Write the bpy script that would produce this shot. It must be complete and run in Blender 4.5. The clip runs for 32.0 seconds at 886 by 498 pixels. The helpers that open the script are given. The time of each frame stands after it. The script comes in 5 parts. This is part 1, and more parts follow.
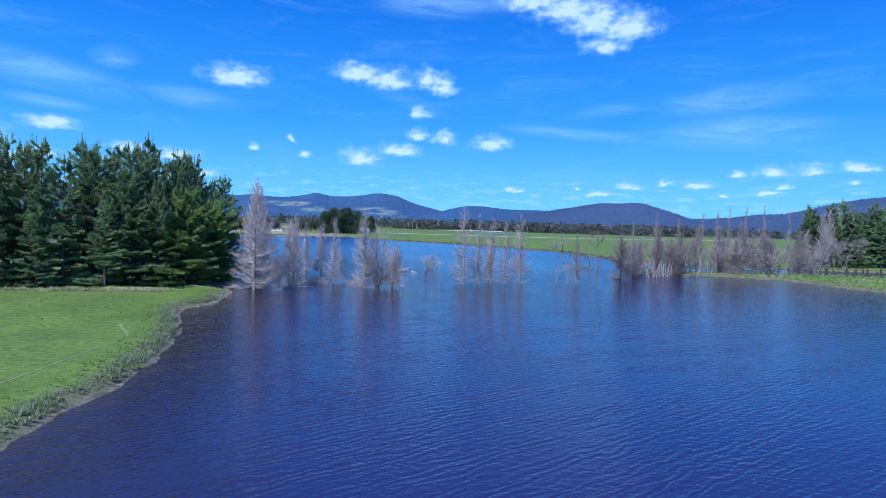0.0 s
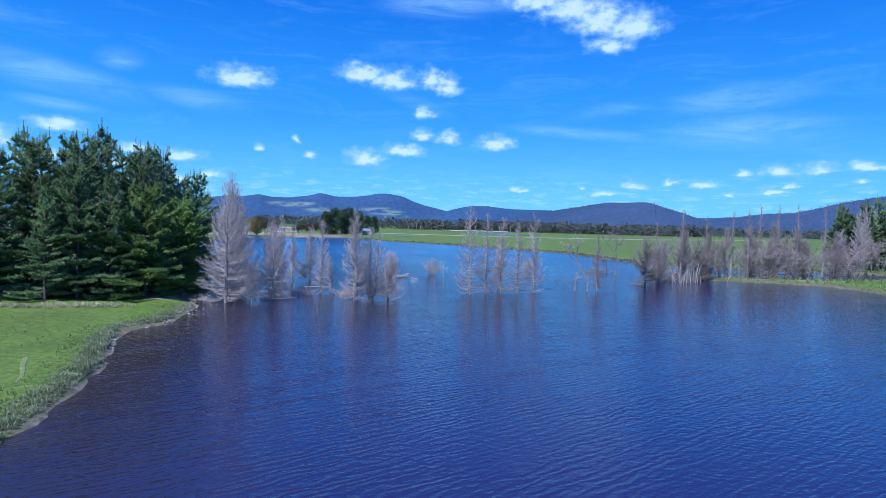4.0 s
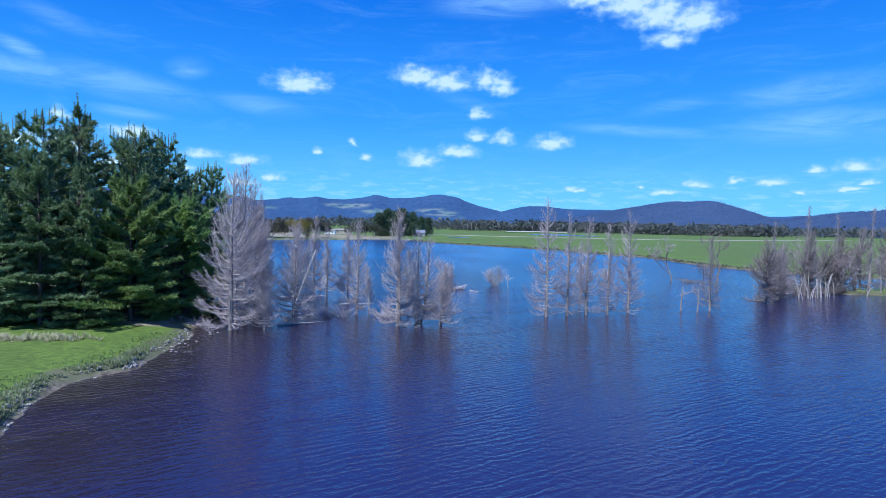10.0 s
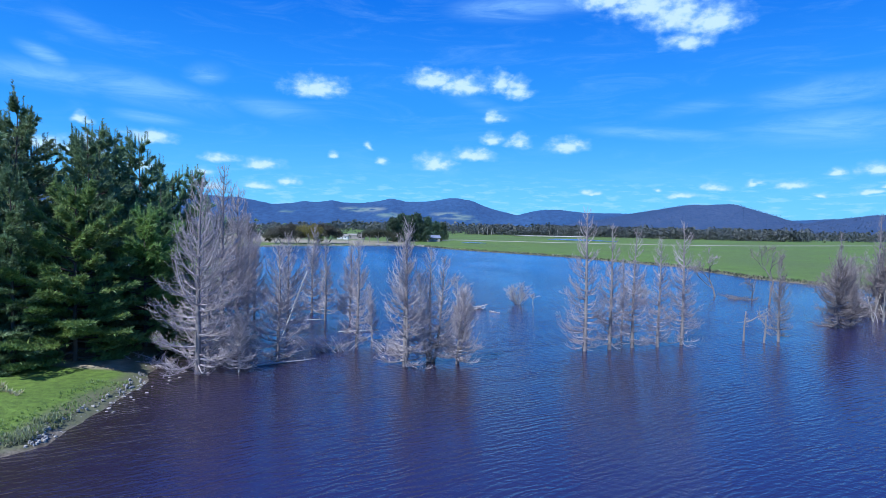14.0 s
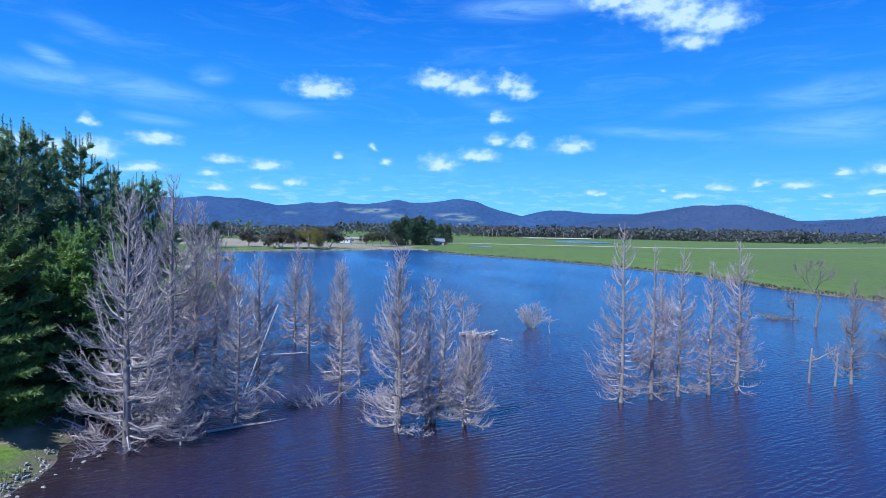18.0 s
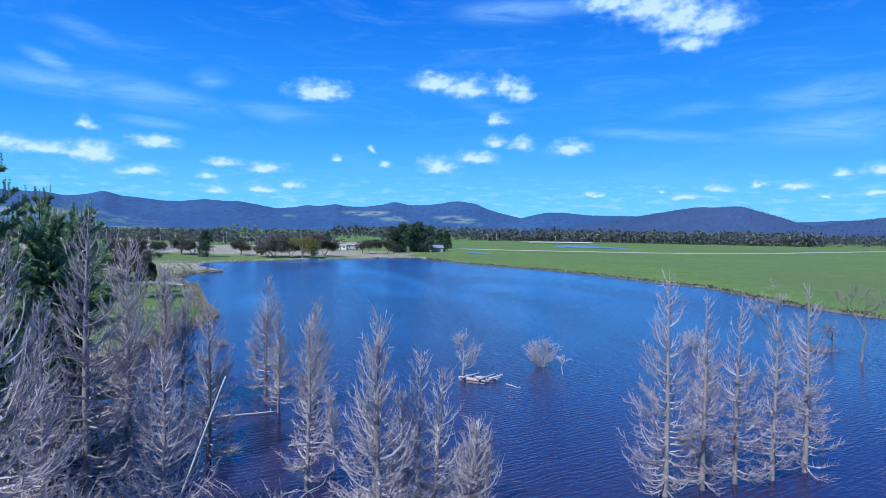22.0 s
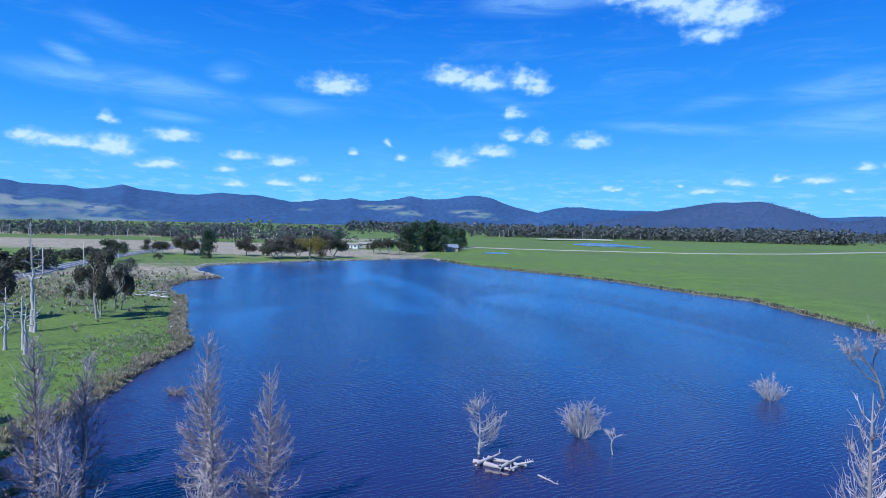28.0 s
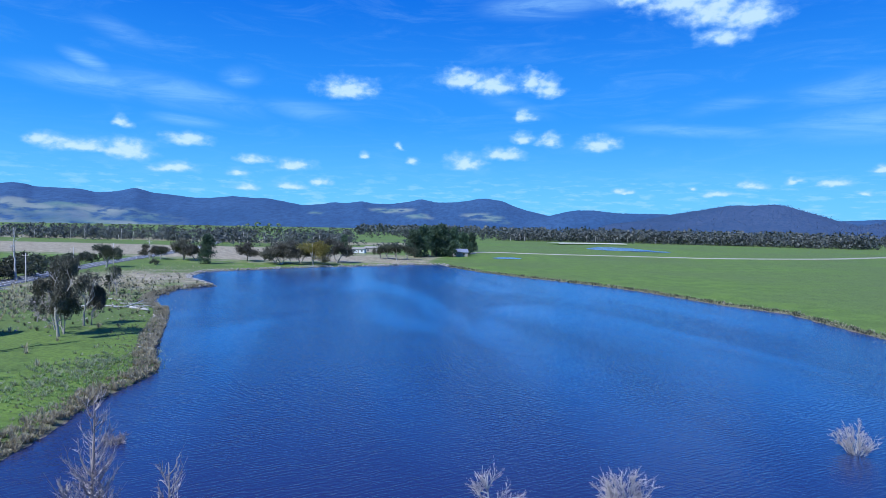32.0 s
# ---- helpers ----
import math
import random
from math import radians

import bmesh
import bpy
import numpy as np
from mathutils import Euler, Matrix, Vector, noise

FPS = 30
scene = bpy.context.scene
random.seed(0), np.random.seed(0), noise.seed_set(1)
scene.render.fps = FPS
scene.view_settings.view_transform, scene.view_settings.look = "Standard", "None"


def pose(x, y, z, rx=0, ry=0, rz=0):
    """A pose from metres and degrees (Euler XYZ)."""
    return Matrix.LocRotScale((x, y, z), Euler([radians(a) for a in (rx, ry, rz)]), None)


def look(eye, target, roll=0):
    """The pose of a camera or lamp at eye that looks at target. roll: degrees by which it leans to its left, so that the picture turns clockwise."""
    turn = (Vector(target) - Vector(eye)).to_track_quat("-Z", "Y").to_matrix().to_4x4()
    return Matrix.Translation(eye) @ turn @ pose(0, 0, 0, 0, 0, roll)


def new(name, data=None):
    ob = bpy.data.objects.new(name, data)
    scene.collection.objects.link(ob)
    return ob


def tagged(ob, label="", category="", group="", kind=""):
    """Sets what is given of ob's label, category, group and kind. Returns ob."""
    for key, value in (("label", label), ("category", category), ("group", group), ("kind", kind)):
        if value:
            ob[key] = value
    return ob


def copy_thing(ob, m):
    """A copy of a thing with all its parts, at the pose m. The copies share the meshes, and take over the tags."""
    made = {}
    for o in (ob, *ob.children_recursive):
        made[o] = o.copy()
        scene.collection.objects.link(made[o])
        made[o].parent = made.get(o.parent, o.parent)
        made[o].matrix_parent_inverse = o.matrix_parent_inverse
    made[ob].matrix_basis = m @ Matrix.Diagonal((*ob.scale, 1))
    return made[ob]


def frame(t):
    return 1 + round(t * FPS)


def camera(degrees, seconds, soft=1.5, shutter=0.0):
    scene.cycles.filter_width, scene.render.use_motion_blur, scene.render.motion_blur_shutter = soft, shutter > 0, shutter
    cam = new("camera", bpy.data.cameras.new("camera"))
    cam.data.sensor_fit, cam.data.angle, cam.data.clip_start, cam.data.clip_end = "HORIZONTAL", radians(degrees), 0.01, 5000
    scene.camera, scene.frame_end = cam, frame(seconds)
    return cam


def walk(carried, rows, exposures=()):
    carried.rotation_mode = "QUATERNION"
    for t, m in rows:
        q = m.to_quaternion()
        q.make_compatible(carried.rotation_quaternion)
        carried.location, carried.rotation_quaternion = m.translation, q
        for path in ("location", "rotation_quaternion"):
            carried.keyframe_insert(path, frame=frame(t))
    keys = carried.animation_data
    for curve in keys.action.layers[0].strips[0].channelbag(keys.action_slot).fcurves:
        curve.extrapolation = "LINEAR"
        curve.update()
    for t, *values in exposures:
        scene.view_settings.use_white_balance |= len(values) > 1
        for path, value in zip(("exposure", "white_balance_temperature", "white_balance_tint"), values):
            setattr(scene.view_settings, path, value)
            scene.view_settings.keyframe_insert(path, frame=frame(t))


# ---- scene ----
cam = camera(74.4, 32.0, soft=0.5)
PATH = [
    (0, (0.578, 7.763, 10.346), (0.709, 9.756, 10.26), 1.7),
    (0.5, (0.761, 9.294, 10.382), (0.89, 11.288, 10.297), 1.7),
    (1, (0.927, 10.827, 10.414), (1.056, 12.821, 10.33), 1.7),
    (1.5, (1.077, 12.363, 10.443), (1.204, 14.357, 10.359), 1.7),
    (2, (1.209, 13.902, 10.469), (1.336, 15.896, 10.384), 1.7),
    (2.5, (1.326, 15.442, 10.491), (1.451, 17.437, 10.407), 1.6),
    (4.5, (1.625, 21.631, 10.545), (1.727, 23.626, 10.458), 1.5),
    (5, (1.658, 23.184, 10.55), (1.677, 25.182, 10.463), 1.5),
    (5.5, (1.674, 24.743, 10.552), (1.629, 26.741, 10.464), 1.5),
    (6, (1.67, 26.312, 10.555), (1.604, 28.309, 10.467), 1.4),
    (6.5, (1.648, 27.892, 10.556), (1.575, 29.888, 10.468), 1.4),
    (7, (1.607, 29.48, 10.558), (1.53, 31.477, 10.469), 1.4),
    (8, (1.467, 32.688, 10.559), (1.388, 34.685, 10.471), 1.3),
    (9, (1.251, 35.935, 10.559), (1.176, 37.932, 10.471), 1.3),
    (10, (1.014, 39.12, 10.606), (0.942, 41.117, 10.518), 1.2),
    (11, (0.813, 42.142, 10.75), (0.744, 44.139, 10.658), 1.2),
    (11.5, (0.725, 43.592, 10.858), (0.657, 45.588, 10.769), 1.2),
    (12, (0.646, 45.0, 10.99), (0.578, 46.997, 10.904), 1.2),
    (12.5, (0.576, 46.368, 11.147), (0.495, 48.365, 11.064), 1.2),
    (13, (0.51, 47.715, 11.318), (0.416, 49.711, 11.237), 1.2),
    (13.5, (0.443, 49.059, 11.493), (0.326, 51.054, 11.415), 1.2),
    (14, (0.375, 50.402, 11.672), (0.251, 52.396, 11.595), 1.2),
    (14.5, (0.306, 51.742, 11.857), (0.18, 53.736, 11.779), 1.2),
    (16.5, (0.023, 57.08, 12.638), (-0.105, 59.074, 12.562), 1.1),
    (17, (-0.048, 58.403, 12.853), (-0.181, 60.397, 12.777), 1.1),
    (17.5, (-0.118, 59.71, 13.091), (-0.258, 61.703, 13.015), 1.1),
    (18, (-0.187, 61.002, 13.35), (-0.327, 62.995, 13.275), 1.1),
    (19, (-0.319, 63.539, 13.937), (-0.455, 65.533, 13.86), 1.0),
    (20, (-0.445, 66.015, 14.612), (-0.585, 68.008, 14.541), 1.0),
    (21, (-0.561, 68.449, 15.341), (-0.699, 70.443, 15.272), 0.9),
    (22, (-0.661, 70.862, 16.089), (-0.798, 72.856, 16.021), 0.9),
    (22.5, (-0.705, 72.061, 16.47), (-0.842, 74.055, 16.399), 0.9),
    (23, (-0.746, 73.254, 16.856), (-0.895, 75.247, 16.785), 0.9),
    (23.5, (-0.782, 74.442, 17.246), (-0.929, 76.435, 17.174), 1.0),
    (24, (-0.815, 75.624, 17.641), (-0.958, 77.618, 17.57), 1.0),
    (25, (-0.899, 78.121, 18.334), (-1.028, 80.116, 18.265), 1.0),
    (25.5, (-0.957, 79.472, 18.603), (-1.082, 81.467, 18.533), 1.1),
    (27.5, (-1.296, 85.557, 19.171), (-1.446, 87.549, 19.077), 1.1),
    (28, (-1.408, 87.249, 19.185), (-1.598, 89.238, 19.095), 1.1),
    (28.5, (-1.516, 88.959, 19.182), (-1.817, 90.935, 19.103), 1.1),
    (29, (-1.604, 90.636, 19.197), (-1.96, 92.603, 19.121), 1.1),
    (29.5, (-1.673, 92.281, 19.231), (-2.012, 94.251, 19.153), 1.1),
    (30, (-1.723, 93.894, 19.282), (-2.02, 95.87, 19.204), 1.1),
    (30.5, (-1.753, 95.473, 19.351), (-2.017, 97.454, 19.273), 1.1),
    (31, (-1.764, 97.021, 19.438), (-2.011, 99.004, 19.36), 1.1),
    (31.5, (-1.756, 98.535, 19.543), (-1.989, 100.52, 19.465), 1.1),
    (32, (-1.728, 100.018, 19.666), (-1.955, 102.003, 19.586), 1.1),
]
walk(cam, [(t, look(eye, target, roll)) for t, eye, target, roll in PATH], [(0.0, 0.12, 5500, 10), (19.0, 0.14, 5500, 10), (27.0, 0.05, 5500, 10), (32.0, 0.04, 5500, 10)])

# ---- world, sun, exposure ----
SUN_ELEV, SUN_AZ = 48.0, 214.0  # degrees, azimuth clockwise from +y
CLOUDS = [  # flat-based heaps: azimuth, elevation, half width, height over the base in degrees
    (-16.1, 12.4, 3.0, 1.36), (-30.3, 7.1, 2.0, 0.8), (-35.4, 8.1, 0.8, 0.76), (-40.7, 6.1, 1.7, 0.81), (-38.4, 5.9, 3.2, 0.8), (-34.9, 5.8, 2.2, 1.29),
    (-24.5, 5.7, 1.8, 0.59), (-21.0, 5.3, 1.8, 0.82), (-25.8, 4.5, 1.0, 0.52), (-31.2, 4.6, 1.8, 0.7), (-25.2, 3.2, 1.4, 0.49), (-21.5, 3.4, 1.6, 0.58),
    (-18.5, 3.8, 1.1, 0.55), (-14.4, 6.5, 0.7, 0.51), (-10.9, 7.4, 0.5, 0.53), (-9.7, 6.1, 0.7, 0.54), (-4.9, 13.7, 2.3, 1.42), (-2.0, 13.2, 2.6, 1.48),
    (1.7, 13.4, 1.0, 1.58), (3.3, 12.8, 1.4, 1.38), (1.2, 10.4, 0.9, 0.87), (1.0, 8.2, 1.0, 0.88), (3.5, 8.1, 1.5, 0.99), (8.2, 7.6, 2.1, 0.98),
    (-0.7, 6.8, 2.1, 0.95), (-4.6, 5.9, 1.9, 1.2), (10.7, 3.4, 1.0, 0.34), (16.4, 3.7, 0.6, 0.3), (18.4, 3.2, 1.2, 0.45), (21.1, 3.9, 1.3, 0.43),
    (24.3, 4.2, 0.6, 0.41), (27.1, 3.9, 1.4, 0.51), (29.5, 3.1, 0.6, 0.26), (32.5, 3.4, 1.3, 0.38), (33.8, 3.8, 0.9, 0.33), (38.6, 4.2, 0.7, 0.31), (30.4, 4.9, 1.1, 0.5), (32.9, 5.0, 1.4, 0.72), (35.8, 5.2, 1.7, 0.7), (38.9, 5.3, 1.7, 0.58),
    (11.5, 20.4, 3.2, 1.5), (15.0, 19.6, 3.4, 2.2), (17.6, 18.5, 3.2, 2.4), (20.4, 17.8, 3.0, 1.9), (18.6, 16.4, 2.2, 1.2),
]
WISPS = [  # thin cirrus: azimuth, elevation, half width, half height, slope, weight
    (-37.6, 11.3, 5.5, 1.2, -0.06, 0.8), (-30.4, 11.0, 7.0, 1.5, -0.13, 0.8), (-37.9, 12.9, 1.9, 0.7, -0.3, 1.1), (-35.4, 15.5, 3.0, 0.9, -0.25, 0.45), (-25.7, 13.1, 1.9, 1.0, 0.1, 0.8),
    (-30.2, 8.9, 3.2, 0.6, -0.05, 0.8), (-19.7, 10.5, 5.0, 1.0, -0.08, 0.55), (3.4, 20.2, 7.0, 1.2, 0.02, 0.9), (16.5, 8.8, 8.0, 0.6, -0.08, 0.7), (29.0, 11.4, 7.0, 1.4, 0.05, 0.7),
    (30.0, 8.7, 8.0, 1.6, 0.0, 0.8), (19.6, 11.0, 5.0, 0.8, 0.12, 0.4), (0.0, 11.6, 4.0, 0.8, -0.3, 0.4),
]


class Nodes:
    """Short-hand for building a node tree."""

    def __init__(self, tree):
        self.tree = tree
        tree.nodes.clear()

    def __call__(self, kind, inputs=None, **settings):
        node = self.tree.nodes.new(kind)
        if "operation" in settings:
            node.operation = settings["operation"]
        if "clamp" in settings:
            node.use_clamp = settings["clamp"]
        if "data" in settings:
            node.data_type = settings["data"]
        if "blend" in settings:
            node.blend_type = settings["blend"]
        if "attribute" in settings:
            node.attribute_name = settings["attribute"]
        for key, value in (inputs or {}).items():
            socket = node.inputs[key]
            if isinstance(value, bpy.types.NodeSocket):
                self.tree.links.new(value, socket)
            else:
                socket.default_value = value
        return node

    def math(self, op, a, b=0.0, clamp=False):
        return self("ShaderNodeMath", {0: a, 1: b}, operation=op, clamp=clamp).outputs[0]

    def vec(self, op, a, b=(0, 0, 0)):
        return self("ShaderNodeVectorMath", {0: a, 1: b}, operation=op).outputs[0]

    def noise(self, vector, scale, detail=4.0, rough=0.55, out=0, distortion=0.0):
        return self("ShaderNodeTexNoise", {"Vector": vector, "Scale": scale, "Detail": detail, "Roughness": rough, "Distortion": distortion}).outputs[out]

    def turned(self, vector, degrees, scale):
        """Turns a vector, then stretches it along its new axes."""
        node = self("ShaderNodeMapping", {"Vector": vector, "Rotation": (0, 0, radians(degrees)), "Scale": scale})
        node.vector_type = "TEXTURE"
        return node.outputs[0]

    def ramp(self, value, lo, hi, a=0.0, b=1.0):
        node = self("ShaderNodeMapRange", {"Value": value, "From Min": lo, "From Max": hi, "To Min": a, "To Max": b})
        node.interpolation_type = "SMOOTHSTEP"
        return node.outputs[0]

    def mix(self, factor, a, b):
        node = self("ShaderNodeMix", {"Factor": factor}, data="RGBA")
        for socket, value in ((node.inputs[6], a), (node.inputs[7], b)):
            if isinstance(value, bpy.types.NodeSocket):
                self.tree.links.new(value, socket)
            else:
                socket.default_value = (*value, 1)
        return node.outputs[2]


def make_world():
    world = bpy.data.worlds.new("sky")
    scene.world = world
    world.use_nodes = True
    n = Nodes(world.node_tree)
    sky = n("ShaderNodeTexSky")
    sky.sky_type, sky.sun_disc, sky.sun_elevation, sky.sun_rotation = "NISHITA", False, radians(SUN_ELEV), radians(SUN_AZ)
    sky.altitude, sky.air_density, sky.dust_density, sky.ozone_density = 300, 1.0, 0.1, 4.0
    way = n("ShaderNodeTexCoord").outputs["Generated"]
    parts = n("ShaderNodeSeparateXYZ", {0: way}).outputs
    az = n.math("MULTIPLY", n.math("ARCTAN2", parts[0], parts[1]), 57.2958)
    el = n.math("MULTIPLY", n.math("ARCSINE", parts[2]), 57.2958)
    flat = n("ShaderNodeCombineXYZ", {0: az, 1: el}).outputs[0]
    # a clear, deep blue sky, paler towards the horizon
    deep = n.mix(n.ramp(el, 0.0, 11.0), (1.8, 5.8, 9.5), (0.55, 3.35, 8.8))
    deep = n.mix(n.ramp(el, 7.0, 24.0), deep, (0.13, 1.52, 6.8))
    deep = n.mix(n.ramp(el, 22.0, 58.0), deep, (0.3, 1.05, 5.6))
    rich = n.mix(0.93, sky.outputs[0], deep)
    stretched = n.vec("MULTIPLY", flat, (1.0, 1.5, 1.0))
    puff = n.noise(stretched, 0.5, 3.0, 0.5, out=1)
    shift = n.vec("MULTIPLY", n.vec("SUBTRACT", puff, (0.5, 0.5, 0.5)), (2.4, 0.8, 0.0))
    place = n.vec("ADD", flat, shift)
    near = None
    for a, e, w, h in CLOUDS:
        off = n("ShaderNodeVectorMath", {0: place, 1: (1 / w, 1 / h, 0), 2: (-a / w, -e / h, 0)}, operation="MULTIPLY_ADD").outputs[0]
        off = n.vec("MAXIMUM", off, n.vec("MULTIPLY", off, (1.0, -2.2, 0.0)))
        far = n("ShaderNodeVectorMath", {0: off}, operation="LENGTH").outputs["Value"]
        near = far if near is None else n.math("MINIMUM", near, far)
    fluff = n.noise(stretched, 0.95, 6.0, 0.52)
    lit = n.noise(n.vec("ADD", stretched, (-0.25, 0.4, 0.0)), 0.95, 6.0, 0.52)
    body = n.math("ADD", n.math("SUBTRACT", 1.0, near), n.math("MULTIPLY", n.math("SUBTRACT", fluff, 0.5), 1.3))
    cover = n.math("MULTIPLY", n.ramp(body, -0.36, 0.85), 0.86)
    # thin high streaks
    tilted = n("ShaderNodeMapping", {"Vector": flat, "Rotation": (0, 0, radians(7)), "Scale": (0.11, 0.6, 1)}).outputs[0]
    streak = n.noise(tilted, 1.0, 8.0, 0.66, distortion=0.8)
    film = None
    for a, e, w, h, slope, weight in WISPS:
        level = n.math("MULTIPLY_ADD", az, -slope)
        level.node.inputs[2].default_value = slope * a
        off = n("ShaderNodeCombineXYZ", {0: az, 1: n.math("ADD", el, level)}).outputs[0]
        off = n("ShaderNodeVectorMath", {0: off, 1: (1 / w, 1 / h, 0), 2: (-a / w, -e / h, 0)}, operation="MULTIPLY_ADD").outputs[0]
        far = n("ShaderNodeVectorMath", {0: off}, operation="LENGTH").outputs["Value"]
        glow = n.ramp(far, 1.35, 0.0, 0.0, weight)
        film = glow if film is None else n.math("MAXIMUM", film, glow)
    wisp = n.math("MULTIPLY", film, n.ramp(streak, 0.3, 0.75, 0.12, 0.72))
    wisp = n.math("MAXIMUM", wisp, n.math("MULTIPLY", n.ramp(streak, 0.45, 0.85), 0.16))
    low = n("ShaderNodeMapping", {"Vector": flat, "Scale": (0.45, 2.3, 1)}).outputs[0]
    bank = n.math("MULTIPLY", n.ramp(n.noise(low, 1.0, 7.0, 0.62), 0.48, 0.66), n.math("MULTIPLY", n.ramp(el, 6.0, 2.8), 0.5))
    veil = n.math("MAXIMUM", wisp, bank)
    bright = n.math("ADD", body, n.math("MULTIPLY", n.math("SUBTRACT", fluff, lit), 1.0))
    white = n.mix(n.ramp(bright, 0.0, 0.85), (3.9, 6.5, 9.1), (6.9, 8.5, 9.4))
    shown = n.mix(cover, n.mix(veil, rich, (4.1, 7.0, 9.4)), white)
    back = n("ShaderNodeBackground", {"Color": shown, "Strength": 0.1})
    n("ShaderNodeOutputWorld", {"Surface": back.outputs[0]})


make_world()
sun = new("sun", bpy.data.lights.new("sun", "SUN"))
sun.data.energy, sun.data.angle, sun.data.color = 5.0, radians(0.55), (1.0, 0.98, 0.94)
_to = Vector((math.sin(radians(SUN_AZ)) * math.cos(radians(SUN_ELEV)), math.cos(radians(SUN_AZ)) * math.cos(radians(SUN_ELEV)), math.sin(radians(SUN_ELEV))))
sun.matrix_world = look(_to * 100, (0, 0, 0))
scene.view_settings.exposure = 0.0

# ---- materials ----


def material(name, build, **settings):
    mat = bpy.data.materials.new(name)
    mat.use_nodes = True
    n = Nodes(mat.node_tree)
    shader = build(n)
    n("ShaderNodeOutputMaterial", {"Surface": shader})
    return mat


def surface(n, colour, rough, bump=None, strength=0.3, distance=0.05, **more):
    inputs = {"Base Color": colour if isinstance(colour, bpy.types.NodeSocket) else (*colour, 1), "Roughness": rough}
    if bump is not None:
        inputs["Normal"] = n("ShaderNodeBump", {"Strength": strength, "Distance": distance, "Height": bump}).outputs[0]
    inputs.update(more)
    return n("ShaderNodeBsdfPrincipled", inputs).outputs[0]


def where(n):
    return n("ShaderNodeNewGeometry").outputs["Position"]


def bark(name, dark, light, scale=3.0, rough=0.85, cast=0.35):
    def build(n):
        p = n("ShaderNodeTexCoord").outputs["Object"]
        long = n("ShaderNodeMapping", {"Vector": p, "Scale": (1, 1, 0.25)}).outputs[0]
        grain, patch = n.noise(long, scale * 6, 6, 0.65), n.noise(p, scale * 0.35, 3)
        own = n("ShaderNodeObjectInfo").outputs["Random"]
        isle = n("ShaderNodeNewGeometry").outputs["Random Per Island"]
        mixed = n.mix(n.math("ADD", n.math("MULTIPLY", grain, 0.6), n.math("MULTIPLY", patch, 0.5)), dark, light)
        value = n.math("ADD", n.math("MULTIPLY", own, 0.12), n.math("MULTIPLY", isle, cast))
        toned = n("ShaderNodeHueSaturation", {"Color": mixed, "Value": n.math("ADD", value, 0.95 - cast / 2)}).outputs[0]
        return surface(n, toned, rough, grain, 0.6, 0.03)
    return material(name, build)


def foliage(name, deep, fresh, scale=0.5, spread=0.6, thin=0.4):
    def build(n):
        p = where(n)
        isle = n("ShaderNodeNewGeometry").outputs["Random Per Island"]
        own = n("ShaderNodeObjectInfo").outputs["Random"]
        patch = n.noise(p, scale, 3)
        f = n.math("ADD", n.math("MULTIPLY", n.ramp(patch, 0.35, 0.7), 0.5), n.math("MULTIPLY", isle, 0.5))
        colour = n.mix(f, deep, fresh)
        toned = n("ShaderNodeHueSaturation", {"Color": colour, "Hue": n.math("ADD", 0.485, n.math("MULTIPLY", own, 0.03)),
                                              "Value": n.math("ADD", 1 - spread / 2, n.math("MULTIPLY", own, spread))}).outputs[0]
        front = surface(n, toned, 0.55)
        back = n("ShaderNodeBsdfTranslucent", {"Color": toned}).outputs[0]
        return n("ShaderNodeMixShader", {0: thin, 1: front, 2: back}).outputs[0]
    return material(name, build)


def build_ground(n):
    p = where(n)
    shore = n("ShaderNodeAttribute", attribute="shore").outputs["Fac"]
    dry = n("ShaderNodeAttribute", attribute="dry").outputs["Fac"]
    broad, mid, fine = n.noise(p, 0.012, 4), n.noise(p, 0.14, 5, 0.6), n.noise(p, 1.7, 6, 0.7)
    sward = n.mix(n.ramp(mid, 0.3, 0.7), (0.105, 0.175, 0.018), (0.165, 0.26, 0.028))
    sward = n.mix(n.ramp(broad, 0.35, 0.68), sward, (0.125, 0.18, 0.035))
    blades = n.mix(n.ramp(fine, 0.25, 0.75), (0.5, 0.5, 0.45), (1.15, 1.15, 1.1))
    sward = n("ShaderNodeMix", {"Factor": 1.0, 6: sward, 7: blades}, data="RGBA", blend="MULTIPLY").outputs[2]
    straw = n.mix(n.ramp(n.noise(p, 0.5, 5), 0.3, 0.7), (0.2, 0.165, 0.1), (0.42, 0.355, 0.23))
    tint = n.math("ADD", dry, n.math("MULTIPLY", n.math("SUBTRACT", n.noise(p, 0.09, 6, 0.65), 0.5), 1.1))
    land = n.mix(n.ramp(tint, 0.35, 0.75), sward, straw)
    worn = n.math("ADD", shore, n.math("MULTIPLY", n.math("SUBTRACT", n.noise(p, 0.6, 5), 0.5), 2.2))
    rough_grass = n.mix(fine, (0.07, 0.085, 0.03), (0.2, 0.19, 0.1))
    land = n.mix(n.ramp(worn, 2.4, 0.9), land, rough_grass)
    mud = n.mix(n.ramp(n.noise(p, 1.6, 6, 0.7), 0.35, 0.65), (0.075, 0.058, 0.038), (0.27, 0.225, 0.155))
    land = n.mix(n.ramp(worn, 0.3, -0.3), land, mud)
    height = n.math("ADD", n.math("MULTIPLY", fine, 0.6), n.math("MULTIPLY", n.noise(p, 6.0, 4), 0.4))
    return surface(n, land, 0.9, height, 0.9, 0.18)


